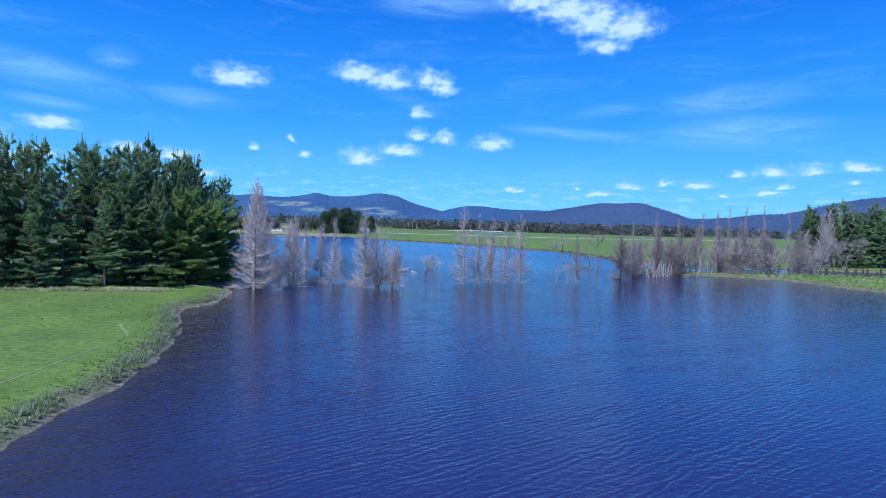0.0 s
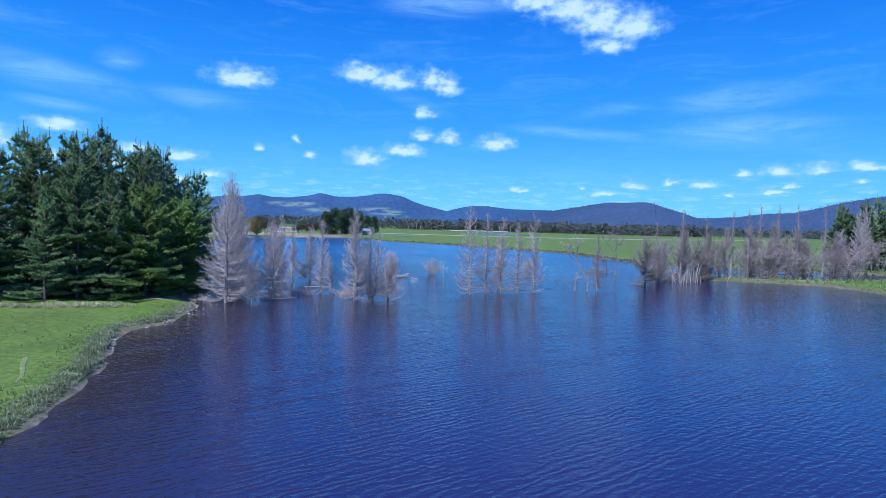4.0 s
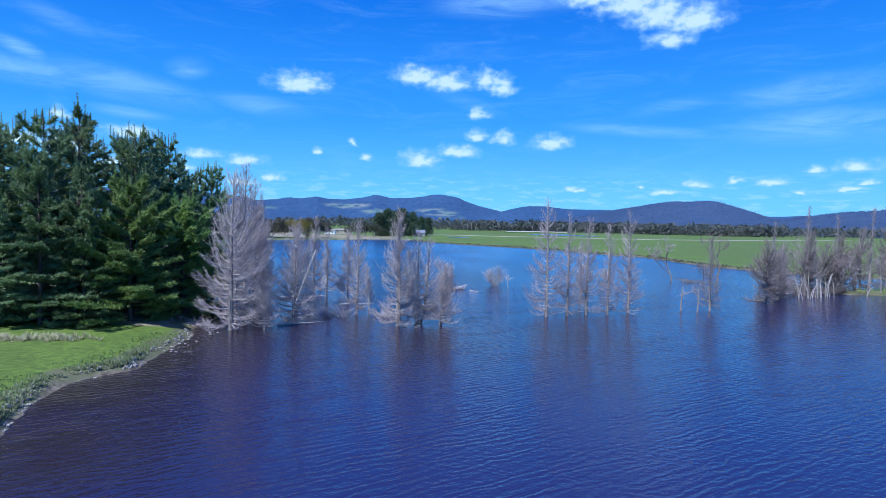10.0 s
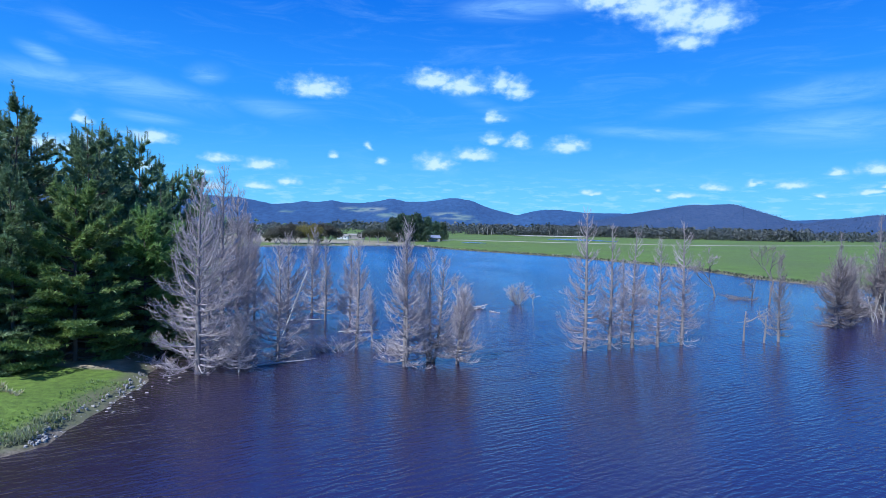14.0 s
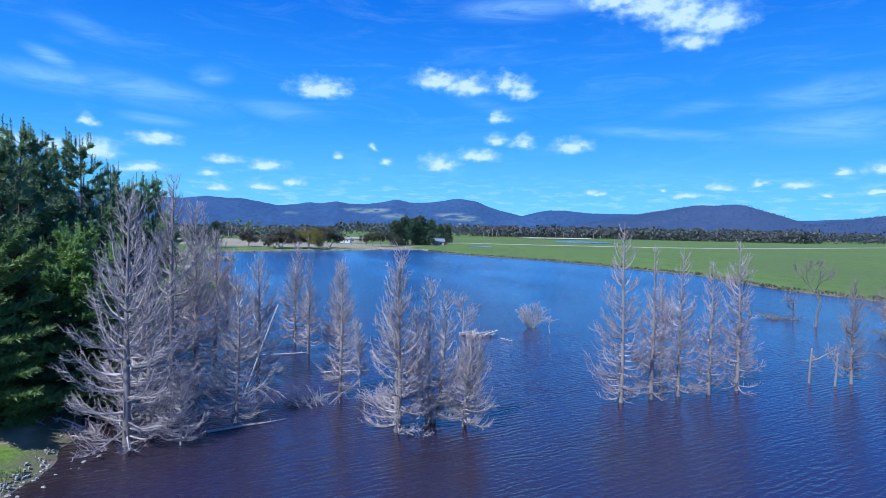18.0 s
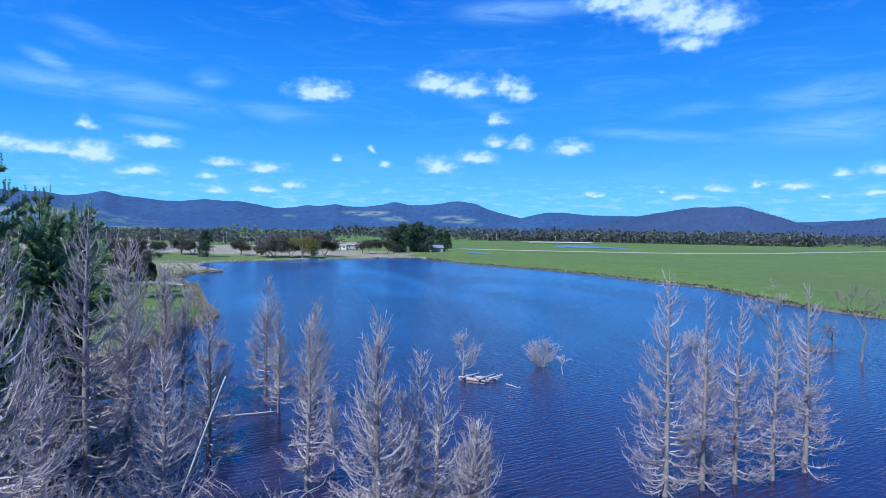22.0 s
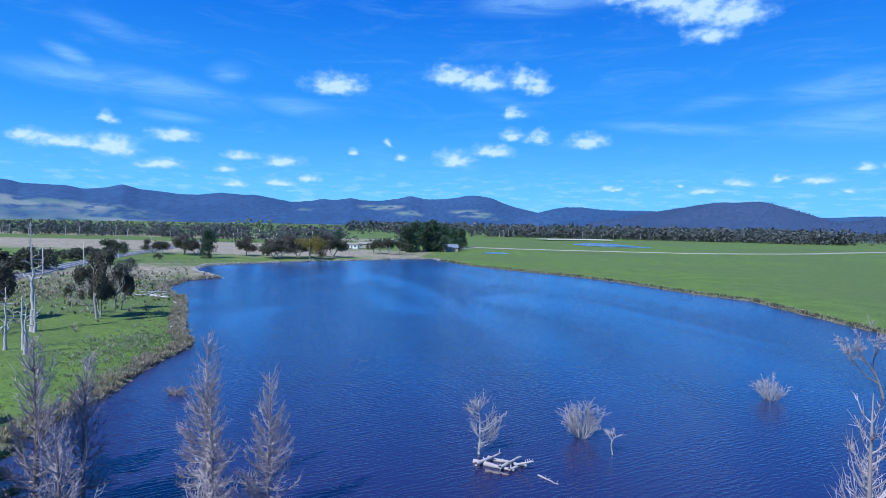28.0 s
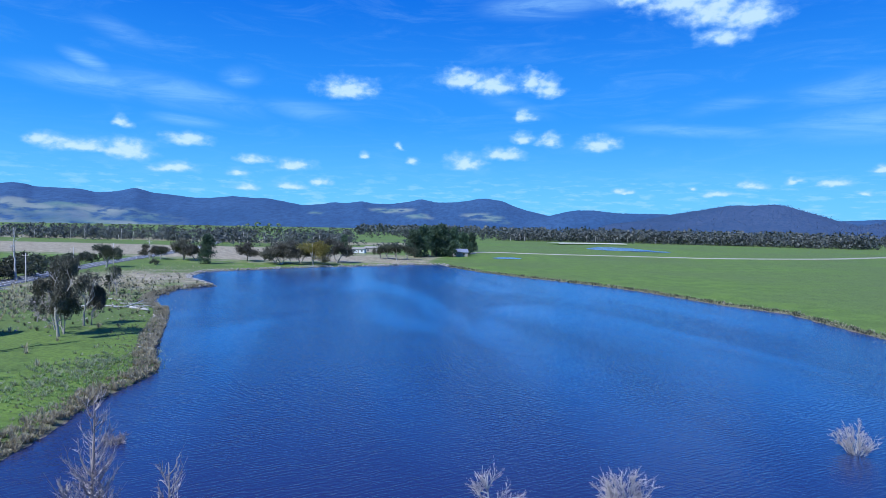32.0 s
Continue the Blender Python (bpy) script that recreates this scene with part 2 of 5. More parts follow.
def build_water(n):
    """Wind ripples about a metre long, their crests turning from the southern to the northern part of the lake, over
    water with reflections painted into its colour.
    """
    p = where(n)
    north = n("ShaderNodeAttribute", attribute="clear").outputs["Fac"]
    waves = None
    for turn, share in ((33, n.math("SUBTRACT", 1.0, n.math("MULTIPLY", north, 0.85))), (-20, n.math("ADD", 0.25, n.math("MULTIPLY", north, 0.75)))):
        along_crest = n.turned(p, turn, (3.4, 1, 1))
        bent = n.noise(n.turned(p, turn, (2.0, 1, 1)), 0.9, 3, 0.55)
        across = n("ShaderNodeSeparateXYZ", {0: n.turned(p, turn, (1, 1, 1))}).outputs[1]
        train = n.math("SINE", n.math("ADD", n.math("MULTIPLY", across, 11.5), n.math("MULTIPLY", bent, 19.0)))
        lively = n.ramp(n.noise(along_crest, 0.4, 2), 0.35, 0.65, 0.3, 1.0)
        chop = n.math("ADD", n.math("MULTIPLY", n.math("MULTIPLY", train, lively), 0.2), n.math("MULTIPLY", n.noise(along_crest, 3.4, 3, 0.55), 0.8))
        chop = n.math("MULTIPLY", chop, share)
        waves = chop if waves is None else n.math("ADD", waves, chop)
    fine = n.noise(n.turned(p, 5, (2.4, 1, 1)), 5.2, 3, 0.55)
    height = n.math("ADD", waves, n.math("MULTIPLY", fine, 0.2))
    # smooth lanes and darker gusts, drawn out by the wind, in bump and colour
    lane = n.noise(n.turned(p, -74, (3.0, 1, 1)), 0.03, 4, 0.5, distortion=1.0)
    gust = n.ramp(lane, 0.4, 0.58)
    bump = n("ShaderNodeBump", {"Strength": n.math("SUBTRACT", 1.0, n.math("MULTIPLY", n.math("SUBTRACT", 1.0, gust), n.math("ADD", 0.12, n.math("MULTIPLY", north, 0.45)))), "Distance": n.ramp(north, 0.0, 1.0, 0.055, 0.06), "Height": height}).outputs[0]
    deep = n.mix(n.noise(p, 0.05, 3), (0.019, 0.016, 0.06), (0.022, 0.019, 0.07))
    # towards the north, reflected sky is painted into the base colour, brighter in lanes
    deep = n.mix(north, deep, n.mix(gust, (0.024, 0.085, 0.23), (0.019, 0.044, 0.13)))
    # brown stands in for mirrored pines and dead trees, besides the muddy shallows
    reflection_brown = n.math("MULTIPLY", n("ShaderNodeAttribute", attribute="reflection_brown").outputs["Fac"], n.ramp(n.noise(p, 0.12, 4), 0.25, 0.6, 0.55, 1.0))
    water_tint = n.mix(reflection_brown, deep, (0.034, 0.023, 0.018))
    return surface(n, water_tint, n.ramp(north, 0.0, 1.0, 0.06, 0.2), **{"Normal": bump, "IOR": 1.6})


def build_pond(n):
    p = where(n)
    return surface(n, n.mix(n.noise(p, 0.1, 3), (0.12, 0.15, 0.2), (0.16, 0.19, 0.24)), 0.2, n.noise(p, 1.2, 3), 0.12, 0.1, **{"IOR": 1.333})


# aerial haze is painted into the base colours: blue woods, teal clearings
def build_hazed_hill(n, near=False):
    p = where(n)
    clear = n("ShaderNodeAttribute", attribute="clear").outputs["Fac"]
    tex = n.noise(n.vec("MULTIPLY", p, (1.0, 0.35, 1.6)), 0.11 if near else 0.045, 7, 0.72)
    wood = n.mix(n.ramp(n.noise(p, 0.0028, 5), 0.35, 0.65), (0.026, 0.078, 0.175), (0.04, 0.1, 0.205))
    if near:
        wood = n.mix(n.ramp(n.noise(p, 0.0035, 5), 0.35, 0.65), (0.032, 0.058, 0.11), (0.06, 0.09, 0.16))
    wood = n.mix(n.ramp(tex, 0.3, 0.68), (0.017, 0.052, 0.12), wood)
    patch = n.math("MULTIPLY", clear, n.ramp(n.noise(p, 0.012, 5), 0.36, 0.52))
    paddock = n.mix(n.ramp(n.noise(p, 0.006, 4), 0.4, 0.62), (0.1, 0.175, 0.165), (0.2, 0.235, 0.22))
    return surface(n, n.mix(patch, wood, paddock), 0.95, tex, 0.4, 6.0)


def plain(name, a, b, scale=4.0, rough=0.8, bump=0.3, metal=0.0):
    def build(n):
        p = n("ShaderNodeTexCoord").outputs["Object"]
        f = n.math("ADD", n.math("MULTIPLY", n.noise(p, scale, 5, 0.6), 0.6), n.math("MULTIPLY", n.noise(p, scale * 0.17, 3), 0.4))
        return surface(n, n.mix(n.ramp(f, 0.3, 0.7), a, b), rough, n.noise(p, scale * 3, 4), bump, 0.02, **{"Metallic": metal})
    return material(name, build)


HAZED_NEAR_HILL = material("hazed_near_wooded_hill", lambda n: build_hazed_hill(n, True))
GROUND, WATER, HAZED_HILL, POND = material("pasture", build_ground), material("lake_water", build_water), material("hazed_wooded_hill", build_hazed_hill), material("pond_water", build_pond)
DEAD_BARK = bark("dead_grey_bark", (0.17, 0.145, 0.14), (0.58, 0.515, 0.495), cast=0.7)
TRUNK_BARK = bark("grey_trunk_bark", (0.085, 0.07, 0.065), (0.37, 0.32, 0.3))
DEAD_TWIG = bark("bleached_twigs", (0.26, 0.215, 0.212), (0.6, 0.515, 0.505), cast=0.9)
DARK_BARK = bark("dark_wet_bark", (0.08, 0.066, 0.06), (0.26, 0.22, 0.2))
BROWN_TWIG = bark("brown_dead_twigs", (0.13, 0.1, 0.092), (0.4, 0.33, 0.31), cast=0.8)
MAUVE_TWIG = bark("mauve_grey_twigs", (0.2, 0.165, 0.165), (0.52, 0.44, 0.44), cast=0.8)
WHITE_BARK = bark("bleached_wood", (0.26, 0.24, 0.225), (0.58, 0.55, 0.5))
PINE_BARK = bark("pine_bark", (0.045, 0.035, 0.028), (0.13, 0.10, 0.08))
GUM_BARK = bark("gum_bark", (0.16, 0.14, 0.12), (0.5, 0.46, 0.4))
PINE_LEAF = foliage("pine_needles", (0.08, 0.145, 0.07), (0.32, 0.41, 0.18), 0.35, thin=0.28)
PINE_FRESH = foliage("fresh_pine_needles", (0.12, 0.25, 0.07), (0.42, 0.57, 0.17), 0.5, thin=0.3)
CYPRESS_LEAF = foliage("cypress_leaves", (0.035, 0.062, 0.04), (0.10, 0.15, 0.075), 0.3)
GUM_LEAF = foliage("gum_leaves", (0.05, 0.052, 0.036), (0.14, 0.125, 0.08), 0.6, thin=0.2)
SCRUB_LEAF = foliage("scrub_leaves", (0.04, 0.052, 0.034), (0.12, 0.125, 0.07), 0.4)
GOLD_LEAF = foliage("yellowing_leaves", (0.14, 0.13, 0.03), (0.36, 0.29, 0.06), 0.6)
FAR_LEAF = foliage("far_woods", (0.042, 0.054, 0.048), (0.1, 0.106, 0.09), 0.02, 0.5, thin=0.1)
# bluish leaf colours hold painted haze, matched to the hills beneath
HAZED_HILL_LEAF = foliage("hill_woods", (0.08, 0.12, 0.2), (0.16, 0.19, 0.27), 0.01, 0.3, thin=0.3)
DRY_BLADE = foliage("dry_grass", (0.3, 0.27, 0.155), (0.66, 0.6, 0.41), 0.3, 0.3)
OLIVE_BLADE = foliage("bank_grass", (0.17, 0.2, 0.09), (0.4, 0.42, 0.25), 0.3, 0.3)
GREEN_BLADE = foliage("green_grass", (0.19, 0.29, 0.07), (0.36, 0.45, 0.16), 0.3, 0.3)
ROCK = plain("pale_rock", (0.2, 0.18, 0.15), (0.48, 0.44, 0.38), 2.0)
ASPHALT = plain("asphalt", (0.10, 0.10, 0.105), (0.17, 0.17, 0.175), 1.0)
DIRT = plain("worn_dirt", (0.15, 0.2, 0.055), (0.24, 0.26, 0.1), 1.5)
GRAVEL = plain("pale_gravel", (0.3, 0.27, 0.2), (0.45, 0.41, 0.32), 0.5)
SAND = plain("pale_sand", (0.46, 0.42, 0.34), (0.62, 0.57, 0.48), 0.3)
PAINT = plain("white_paint", (0.62, 0.62, 0.6), (0.8, 0.8, 0.78), 2.0, 0.6)
ROOF = plain("steel_roof", (0.16, 0.18, 0.24), (0.24, 0.26, 0.32), 1.0, 0.6)
BRICK = plain("house_wall", (0.3, 0.26, 0.22), (0.42, 0.38, 0.33), 2.0)
GLASS = plain("dark_pane", (0.02, 0.025, 0.03), (0.04, 0.045, 0.05), 1.0, 0.1)
WET_WOOD = bark("black_wet_wood", (0.018, 0.015, 0.014), (0.07, 0.06, 0.055))
POLE_WOOD = bark("weathered_pole", (0.2, 0.17, 0.14), (0.38, 0.35, 0.3))

# ---- mesh helpers ----


def mesh_object(name, verts, faces, mat, parent=None, label="", smooth=False):
    data = bpy.data.meshes.new(name)
    data.from_pydata([tuple(v) for v in verts] if not isinstance(verts, np.ndarray) else verts.tolist(), [], faces)
    data.materials.append(mat)
    if smooth:
        data.polygons.foreach_set("use_smooth", [True] * len(data.polygons))
    ob = new(name, data)
    if parent:
        ob.parent = parent
    return tagged(ob, label)


def part(name, bm, mat, parent=None, label=""):
    data = bpy.data.meshes.new(name)
    bm.to_mesh(data)
    bm.free()
    data.materials.append(mat)
    ob = new(name, data)
    if parent:
        ob.parent = parent
    return tagged(ob, label)


class Soup:
    """Collects tubes and blades for one mesh."""

    def __init__(self):
        self.verts, self.faces = [], []

    def tube(self, path, radii, sides=5, cap=True):
        base, ring = len(self.verts), []
        count = len(path)
        for i in range(count):
            ahead = (path[min(i + 1, count - 1)] - path[max(i - 1, 0)]).normalized()
            side = ahead.cross(Vector((0.31, 0.17, 0.93)))
            if side.length < 1e-3:
                side = ahead.cross(Vector((1, 0, 0)))
            side.normalize()
            up = ahead.cross(side)
            for k in range(sides):
                a = 2 * math.pi * k / sides
                self.verts.append(path[i] + (side * math.cos(a) + up * math.sin(a)) * radii[i])
        for i in range(count - 1):
            for k in range(sides):
                a, b = base + i * sides + k, base + i * sides + (k + 1) % sides
                self.faces.append((a, b, b + sides, a + sides))
        if cap:
            self.faces.append(tuple(base + (count - 1) * sides + k for k in range(sides)))

    def twig(self, a, b, r):
        """A thin tapering spike with a crossed section."""
        way = b - a
        side = way.cross(Vector((0.3, 0.5, 0.8)))
        if side.length < 1e-4:
            side = Vector((1, 0, 0))
        side.normalize()
        up = way.cross(side).normalized()
        i = len(self.verts)
        self.verts += [a + side * r, a - side * r, b, a + up * r, a - up * r]
        self.faces += [(i, i + 1, i + 2), (i + 3, i + 4, i + 2)]

    def blade(self, a, b, width, side):
        i = len(self.verts)
        m = a.lerp(b, 0.45)
        self.verts += [a, m + side * width, b, m - side * width]
        self.faces.append((i, i + 1, i + 2, i + 3))

    def box(self, x0, y0, z0, x1, y1, z1):
        i = len(self.verts)
        self.verts += [Vector(v) for v in ((x0, y0, z0), (x1, y0, z0), (x1, y1, z0), (x0, y1, z0), (x0, y0, z1), (x1, y0, z1), (x1, y1, z1), (x0, y1, z1))]
        self.faces += [tuple(i + k for k in f) for f in ((0, 3, 2, 1), (4, 5, 6, 7), (0, 1, 5, 4), (1, 2, 6, 5), (2, 3, 7, 6), (3, 0, 4, 7))]

    def out(self, name, mat, parent=None, label="", smooth=False):
        return mesh_object(name, self.verts, self.faces, mat, parent, label, smooth)

    def join(self, other):
        """Takes in another soup; its faces come last."""
        i = len(self.verts)
        self.verts += other.verts
        self.faces += [tuple(i + k for k in f) for f in other.faces]
        return self


def spread(rng):
    v = Vector((rng.gauss(0, 1), rng.gauss(0, 1), rng.gauss(0, 1)))
    return v.normalized()


# ---- lake outline and ground ----
LAKE = [(-14, -70), (-15, 10), (-16.6, 30), (-17, 38), (-16.5, 44), (-16.9, 49), (-18.2, 56), (-19.5, 61.5), (-23.3, 71), (-24, 75.3), (-22, 78.3),
        (-22.4, 82), (-23, 89), (-24.2, 92.5), (-26.5, 97), (-29.5, 104), (-33.5, 113), (-38, 122), (-41, 131), (-42, 140.7), (-43, 147),
        (-44.7, 153), (-46, 161), (-46.2, 166.5), (-47.3, 171.4), (-54.5, 181.5), (-60, 192), (-66, 203), (-74.5, 218), (-86, 229), (-92, 240),
        (-96, 257), (-90.3, 267.5), (-97, 275), (-108, 286), (-114, 295), (-119, 315), (-99, 340), (-85, 355), (-70, 366), (-50, 384), (-36, 391),
        (-31, 378), (-14, 350), (0, 334), (28, 306), (41, 288), (50, 270), (56, 259), (65, 248), (66.5, 232), (68, 219), (70.4, 203), (79.5, 186),
        (95, 176), (125, 168), (160, 160), (172, 146), (158, 137), (125, 140), (105, 143), (90, 142.5), (75, 144), (62, 145.5), (55, 145), (57, 142),
        (68, 139.5), (77, 138.5), (86, 131), (87, 119), (90, 110), (108, 101), (150, 92), (210, 70), (230, -70)]


def shore_distance(x, y):
    """Metres from the water's edge: above 0 on land, below 0 on the lake."""
    px, py = np.ravel(x), np.ravel(y)
    far, inside = np.full(px.shape, 1e9), np.zeros(px.shape, bool)
    for (ax, ay), (bx, by) in zip(LAKE, LAKE[1:] + LAKE[:1]):
        dx, dy = bx - ax, by - ay
        k = np.clip(((px - ax) * dx + (py - ay) * dy) / (dx * dx + dy * dy), 0, 1)
        far = np.minimum(far, np.hypot(px - ax - k * dx, py - ay - k * dy))
        cross = (ay > py) != (by > py)
        with np.errstate(divide="ignore", invalid="ignore"):
            inside ^= cross & (px < ax + (py - ay) * dx / (dy if dy else 1e-9))
    return np.where(inside, -far, far).reshape(np.shape(x))


def wobble(x, y, size, seed=0.0):
    return (np.sin(x / size * 6.1 + seed) * np.cos(y / size * 5.3 + seed * 1.7) + np.sin((x * 0.7 - y * 0.9) / size * 9.7 + seed * 2.3) * 0.6
            + np.cos((x * 1.3 + y * 0.6) / size * 15.1 + seed) * 0.35) / 1.95


def height(x, y):
    x, y = np.asarray(x, float), np.asarray(y, float)
    d = shore_distance(x, y) + 0.45 * wobble(x, y, 9.0) + 0.2 * wobble(x, y, 2.7, 1.0)
    rise = np.clip(d / 0.75, 0, 1)
    z = np.where(d > 0, 0.03 + 0.42 * rise * rise * (3 - 2 * rise) + 0.4 * np.clip((d - 1) / 14, 0, 1) ** 0.8, np.maximum(d * 0.35, -1.2) + 0.03)
    return z + np.where(d > 1.5, 0.10 * wobble(x, y, 21.0, 3.0) * np.clip((d - 1.5) / 6, 0, 1), 0)


def ground_at(x, y):
    return float(height(np.array([x]), np.array([y]))[0])


def axis(lo, hi, step, first, last, grow=1.06):
    inner = list(np.arange(lo, hi + step / 2, step))
    for sign, end, edge in ((1, last, inner[-1]), (-1, first, inner[0])):
        s, v, more = step, edge, []
        while sign * (end - v) > 0:
            s *= grow
            v += sign * s
            more.append(v)
        inner = inner + more if sign > 0 else more[::-1] + inner
    return np.array(inner)


def grid_mesh(name, xs, ys, z, mat, attributes, keep=None):
    gx, gy = np.meshgrid(xs, ys)
    verts = np.stack([gx.ravel(), gy.ravel(), z.ravel()], -1)
    w = len(xs)
    i = (np.arange(len(ys) - 1)[:, None] * w + np.arange(w - 1)).ravel()
    faces = np.stack([i, i + 1, i + w + 1, i + w], -1)
    if keep is not None:
        faces = faces[keep.ravel()[faces].any(1)]
    data = bpy.data.meshes.new(name)
    data.vertices.add(len(verts))
    data.vertices.foreach_set("co", verts.ravel())
    data.loops.add(faces.size)
    data.loops.foreach_set("vertex_index", faces.ravel())
    data.polygons.add(len(faces))
    data.polygons.foreach_set("loop_start", np.arange(len(faces)) * 4)
    data.polygons.foreach_set("use_smooth", np.ones(len(faces), bool))
    data.update(calc_edges=True)
    for key, values in attributes.items():
        data.attributes.new(key, "FLOAT", "POINT").data.foreach_set("value", values.ravel().astype(np.float32))
    data.materials.append(mat)
    return new(name, data)


def make_ground():
    xs, ys = axis(-112, 100, 1.35, -4700, 4700), axis(26, 290, 1.35, -1500, 4800)
    gx, gy = np.meshgrid(xs, ys)
    z = height(gx, gy)
    d = shore_distance(gx, gy)
    dry = np.full(gx.shape, 0.25)
    # stony point and rough ground by the road, pale paddocks beyond it
    dry += 0.4 * np.exp(-(((gx + 122) / 28) ** 2 + ((gy - 275) / 42) ** 2))
    dry += 0.4 * np.exp(-(((gx + 118) / 60) ** 2 + ((gy - 395) / 40) ** 2))
    dry += 0.75 * ((gx < -120 - 0.2 * (gy - 420)) & (gy > 400) & (gy < 520))
    dry += 0.3 * np.clip((gy - 375) / 10, 0, 1) * np.clip((468 - gy) / 14, 0, 1) * np.clip((-34 - gx) / 12, 0, 1)
    dry += 0.4 * ((gx < -60) & (gy > 600) & (gy < 700))
    dry += 0.1 * ((gx < -95) & (gy > 215) & (gy < 300))
    dry += 0.16 * ((gx > 50) & (gy > 96) & (gy < 152))
    dry -= 0.15 * ((gx > -30) & (gy > 190))
    dry += 0.55 * ((d < 22) & (gx > -62) & (gx < -22) & (gy > 92) & (gy < 128))
    tagged(grid_mesh("ground", xs, ys, z, GROUND, {"shore": np.clip(d, -5, 40), "dry": dry}), "green grazed pasture with a muddy lake edge", "ground", kind="structure")


def make_water():
    """The lake's surface; brown marks the western shallows and the painted reflections of pines and drowned trees."""
    xs, ys = np.linspace(-160, 240, 101), np.linspace(-80, 420, 126)
    gx, gy = np.meshgrid(xs, ys)
    d = -shore_distance(gx, gy)
    west = 0.9 * np.clip(1 - d / 15, 0, 1) * np.clip((135 - gy) / 25, 0, 1) * (gx < 30)
    trees = 0.75 * np.exp(-(((gx + 2) / 26) ** 2 + ((gy - 93) / 15) ** 2))
    # "clear" sets how much sky reflection is painted in, rising northwards
    ob = grid_mesh("water", xs, ys, 0 * gx, WATER, {"reflection_brown": np.clip(np.maximum(west, trees), 0, 1), "clear": np.clip((gy - 118) / 100, 0, 1)})
    tagged(ob, "dark blue rippled lake water, brown in the shallows, with tree and northern sky reflections painted in", "water", kind="structure")


HILL_SPOTS = []  # where trees stand on the nearer hills


def make_hills():
    """Far ranges as rings of ridge, seen from about the middle of the flight."""
    ranges = [  # name, distance, depth, azimuths in degrees, ridge heights in metres
        ("far_range", 3700, 900, (-75, -58, -48, -43.3, -42.6, -41.7, -41.2, -38.3, -36.9, -35.3, -34.0, -32.7, -31.4, -29.3, -28.1, -26.2, -24.3, -23.3, -21.7, -19.9, -18.1, -17.1, -16, -14.4,
                                  -13.3, -11.7, -9.8, -8.7, -7.3, -5.7, -4.1, -3.2, -2.2, -0.8, 0.3, 1.4, 3, 4.3, 8, 12),
         (150, 165, 175, 190, 198, 193, 180, 178, 161, 175, 197, 173, 167, 152, 152, 169, 160, 165, 148, 127, 137, 149, 144, 161,
          148, 147, 164, 183, 163, 165, 174, 186, 190, 178, 147, 124, 101, 81, 40, 10)),
        ("low_range", 3200, 600, (-6, 1, 2.5, 3.8, 5.1, 6.1, 7.7, 9.7, 12.2, 14.1, 16.5, 19.7, 23.9, 27.8, 30.2, 42, 60, 75), (5, 45, 65, 84, 103, 113, 114, 101, 99, 98, 88, 78, 74, 74, 82, 85, 80, 70)),
        ("round_hill", 2200, 500, (7, 9.2, 11.7, 13.1, 14.5, 16.4, 17.7, 19.5, 20.8, 22.5, 23.3, 24.5, 25.7, 26.8, 28, 31), (8, 35, 48, 61, 73, 85, 95, 105, 103, 107, 103, 87, 73, 58, 44, 8)),
        ("near_rise", 1700, 450, (25, 27.8, 31.1, 32.9, 35, 36.7, 38.2, 39.4, 40.5, 41.9, 47, 60, 75), (8, 35, 50, 57, 60, 72, 86, 94, 100, 104, 112, 105, 90)),
    ]
    for name, far, deep, azimuths, rises in ranges:
        a = np.arange(azimuths[0], azimuths[-1], 0.18)
        k = np.linspace(-1, 1, 41)
        ga, gk = np.meshgrid(np.radians(a), k)
        top = np.interp(a, azimuths, rises) + 3
        smooth = np.convolve(np.pad(top, 1, "edge"), np.ones(3) / 3, "valid")
        shape = np.clip(1 - np.abs(gk) ** 1.6, 0, 1) ** 1.1
        rad = far + gk * deep
        x, y = np.sin(ga) * rad, 60 + np.cos(ga) * rad
        z = smooth[None] * shape * (1 + 0.13 * wobble(x, y, 900.0, far) * (np.abs(gk) > 0.05) * (1 - shape * 0.6)) - 3
        z += 5.0 * wobble(x, y, 130.0, 2.0) * shape * np.abs(gk) + 1.6 * wobble(x, y, 34.0, 4.0) * (shape > 0.4)
        clear = np.zeros(gk.shape)
        if name == "far_range":
            slope = np.clip((-29.5 - np.degrees(ga)) / 4, 0, 1) * np.clip((-0.74 - gk) / 0.06, 0, 1)
            clear = slope * (0.75 + 0.5 * wobble(x, y, 500.0, 6.0))
            for ca, ck, wa, wk in ((-11.5, -0.5, 2.0, 0.08), (-9.0, -0.72, 1.4, 0.05), (-2.4, -0.72, 2.2, 0.07), (-41.5, -0.7, 2.2, 0.1), (-37.5, -0.7, 2.8, 0.06), (-33.5, -0.8, 1.6, 0.04), (-18.6, -0.55, 0.7, 0.04)):
                far_off = ((np.degrees(ga) - ca) / wa) ** 2 + ((gk - ck + 0.02 * (np.degrees(ga) - ca)) / wk) ** 2
                clear = np.maximum(clear, np.clip(1.6 - far_off, 0, 1))
        w = len(a)
        i = (np.arange(len(k) - 1)[:, None] * w + np.arange(w - 1)).ravel()
        faces = np.stack([i, i + 1, i + w + 1, i + w], -1)
        ob = mesh_object(name, np.stack([x.ravel(), y.ravel(), z.ravel()], -1), faces.tolist(), HAZED_NEAR_HILL if far < 2500 else HAZED_HILL, smooth=True)
        ob.data.attributes.new("clear", "FLOAT", "POINT").data.foreach_set("value", clear.ravel().astype(np.float32))
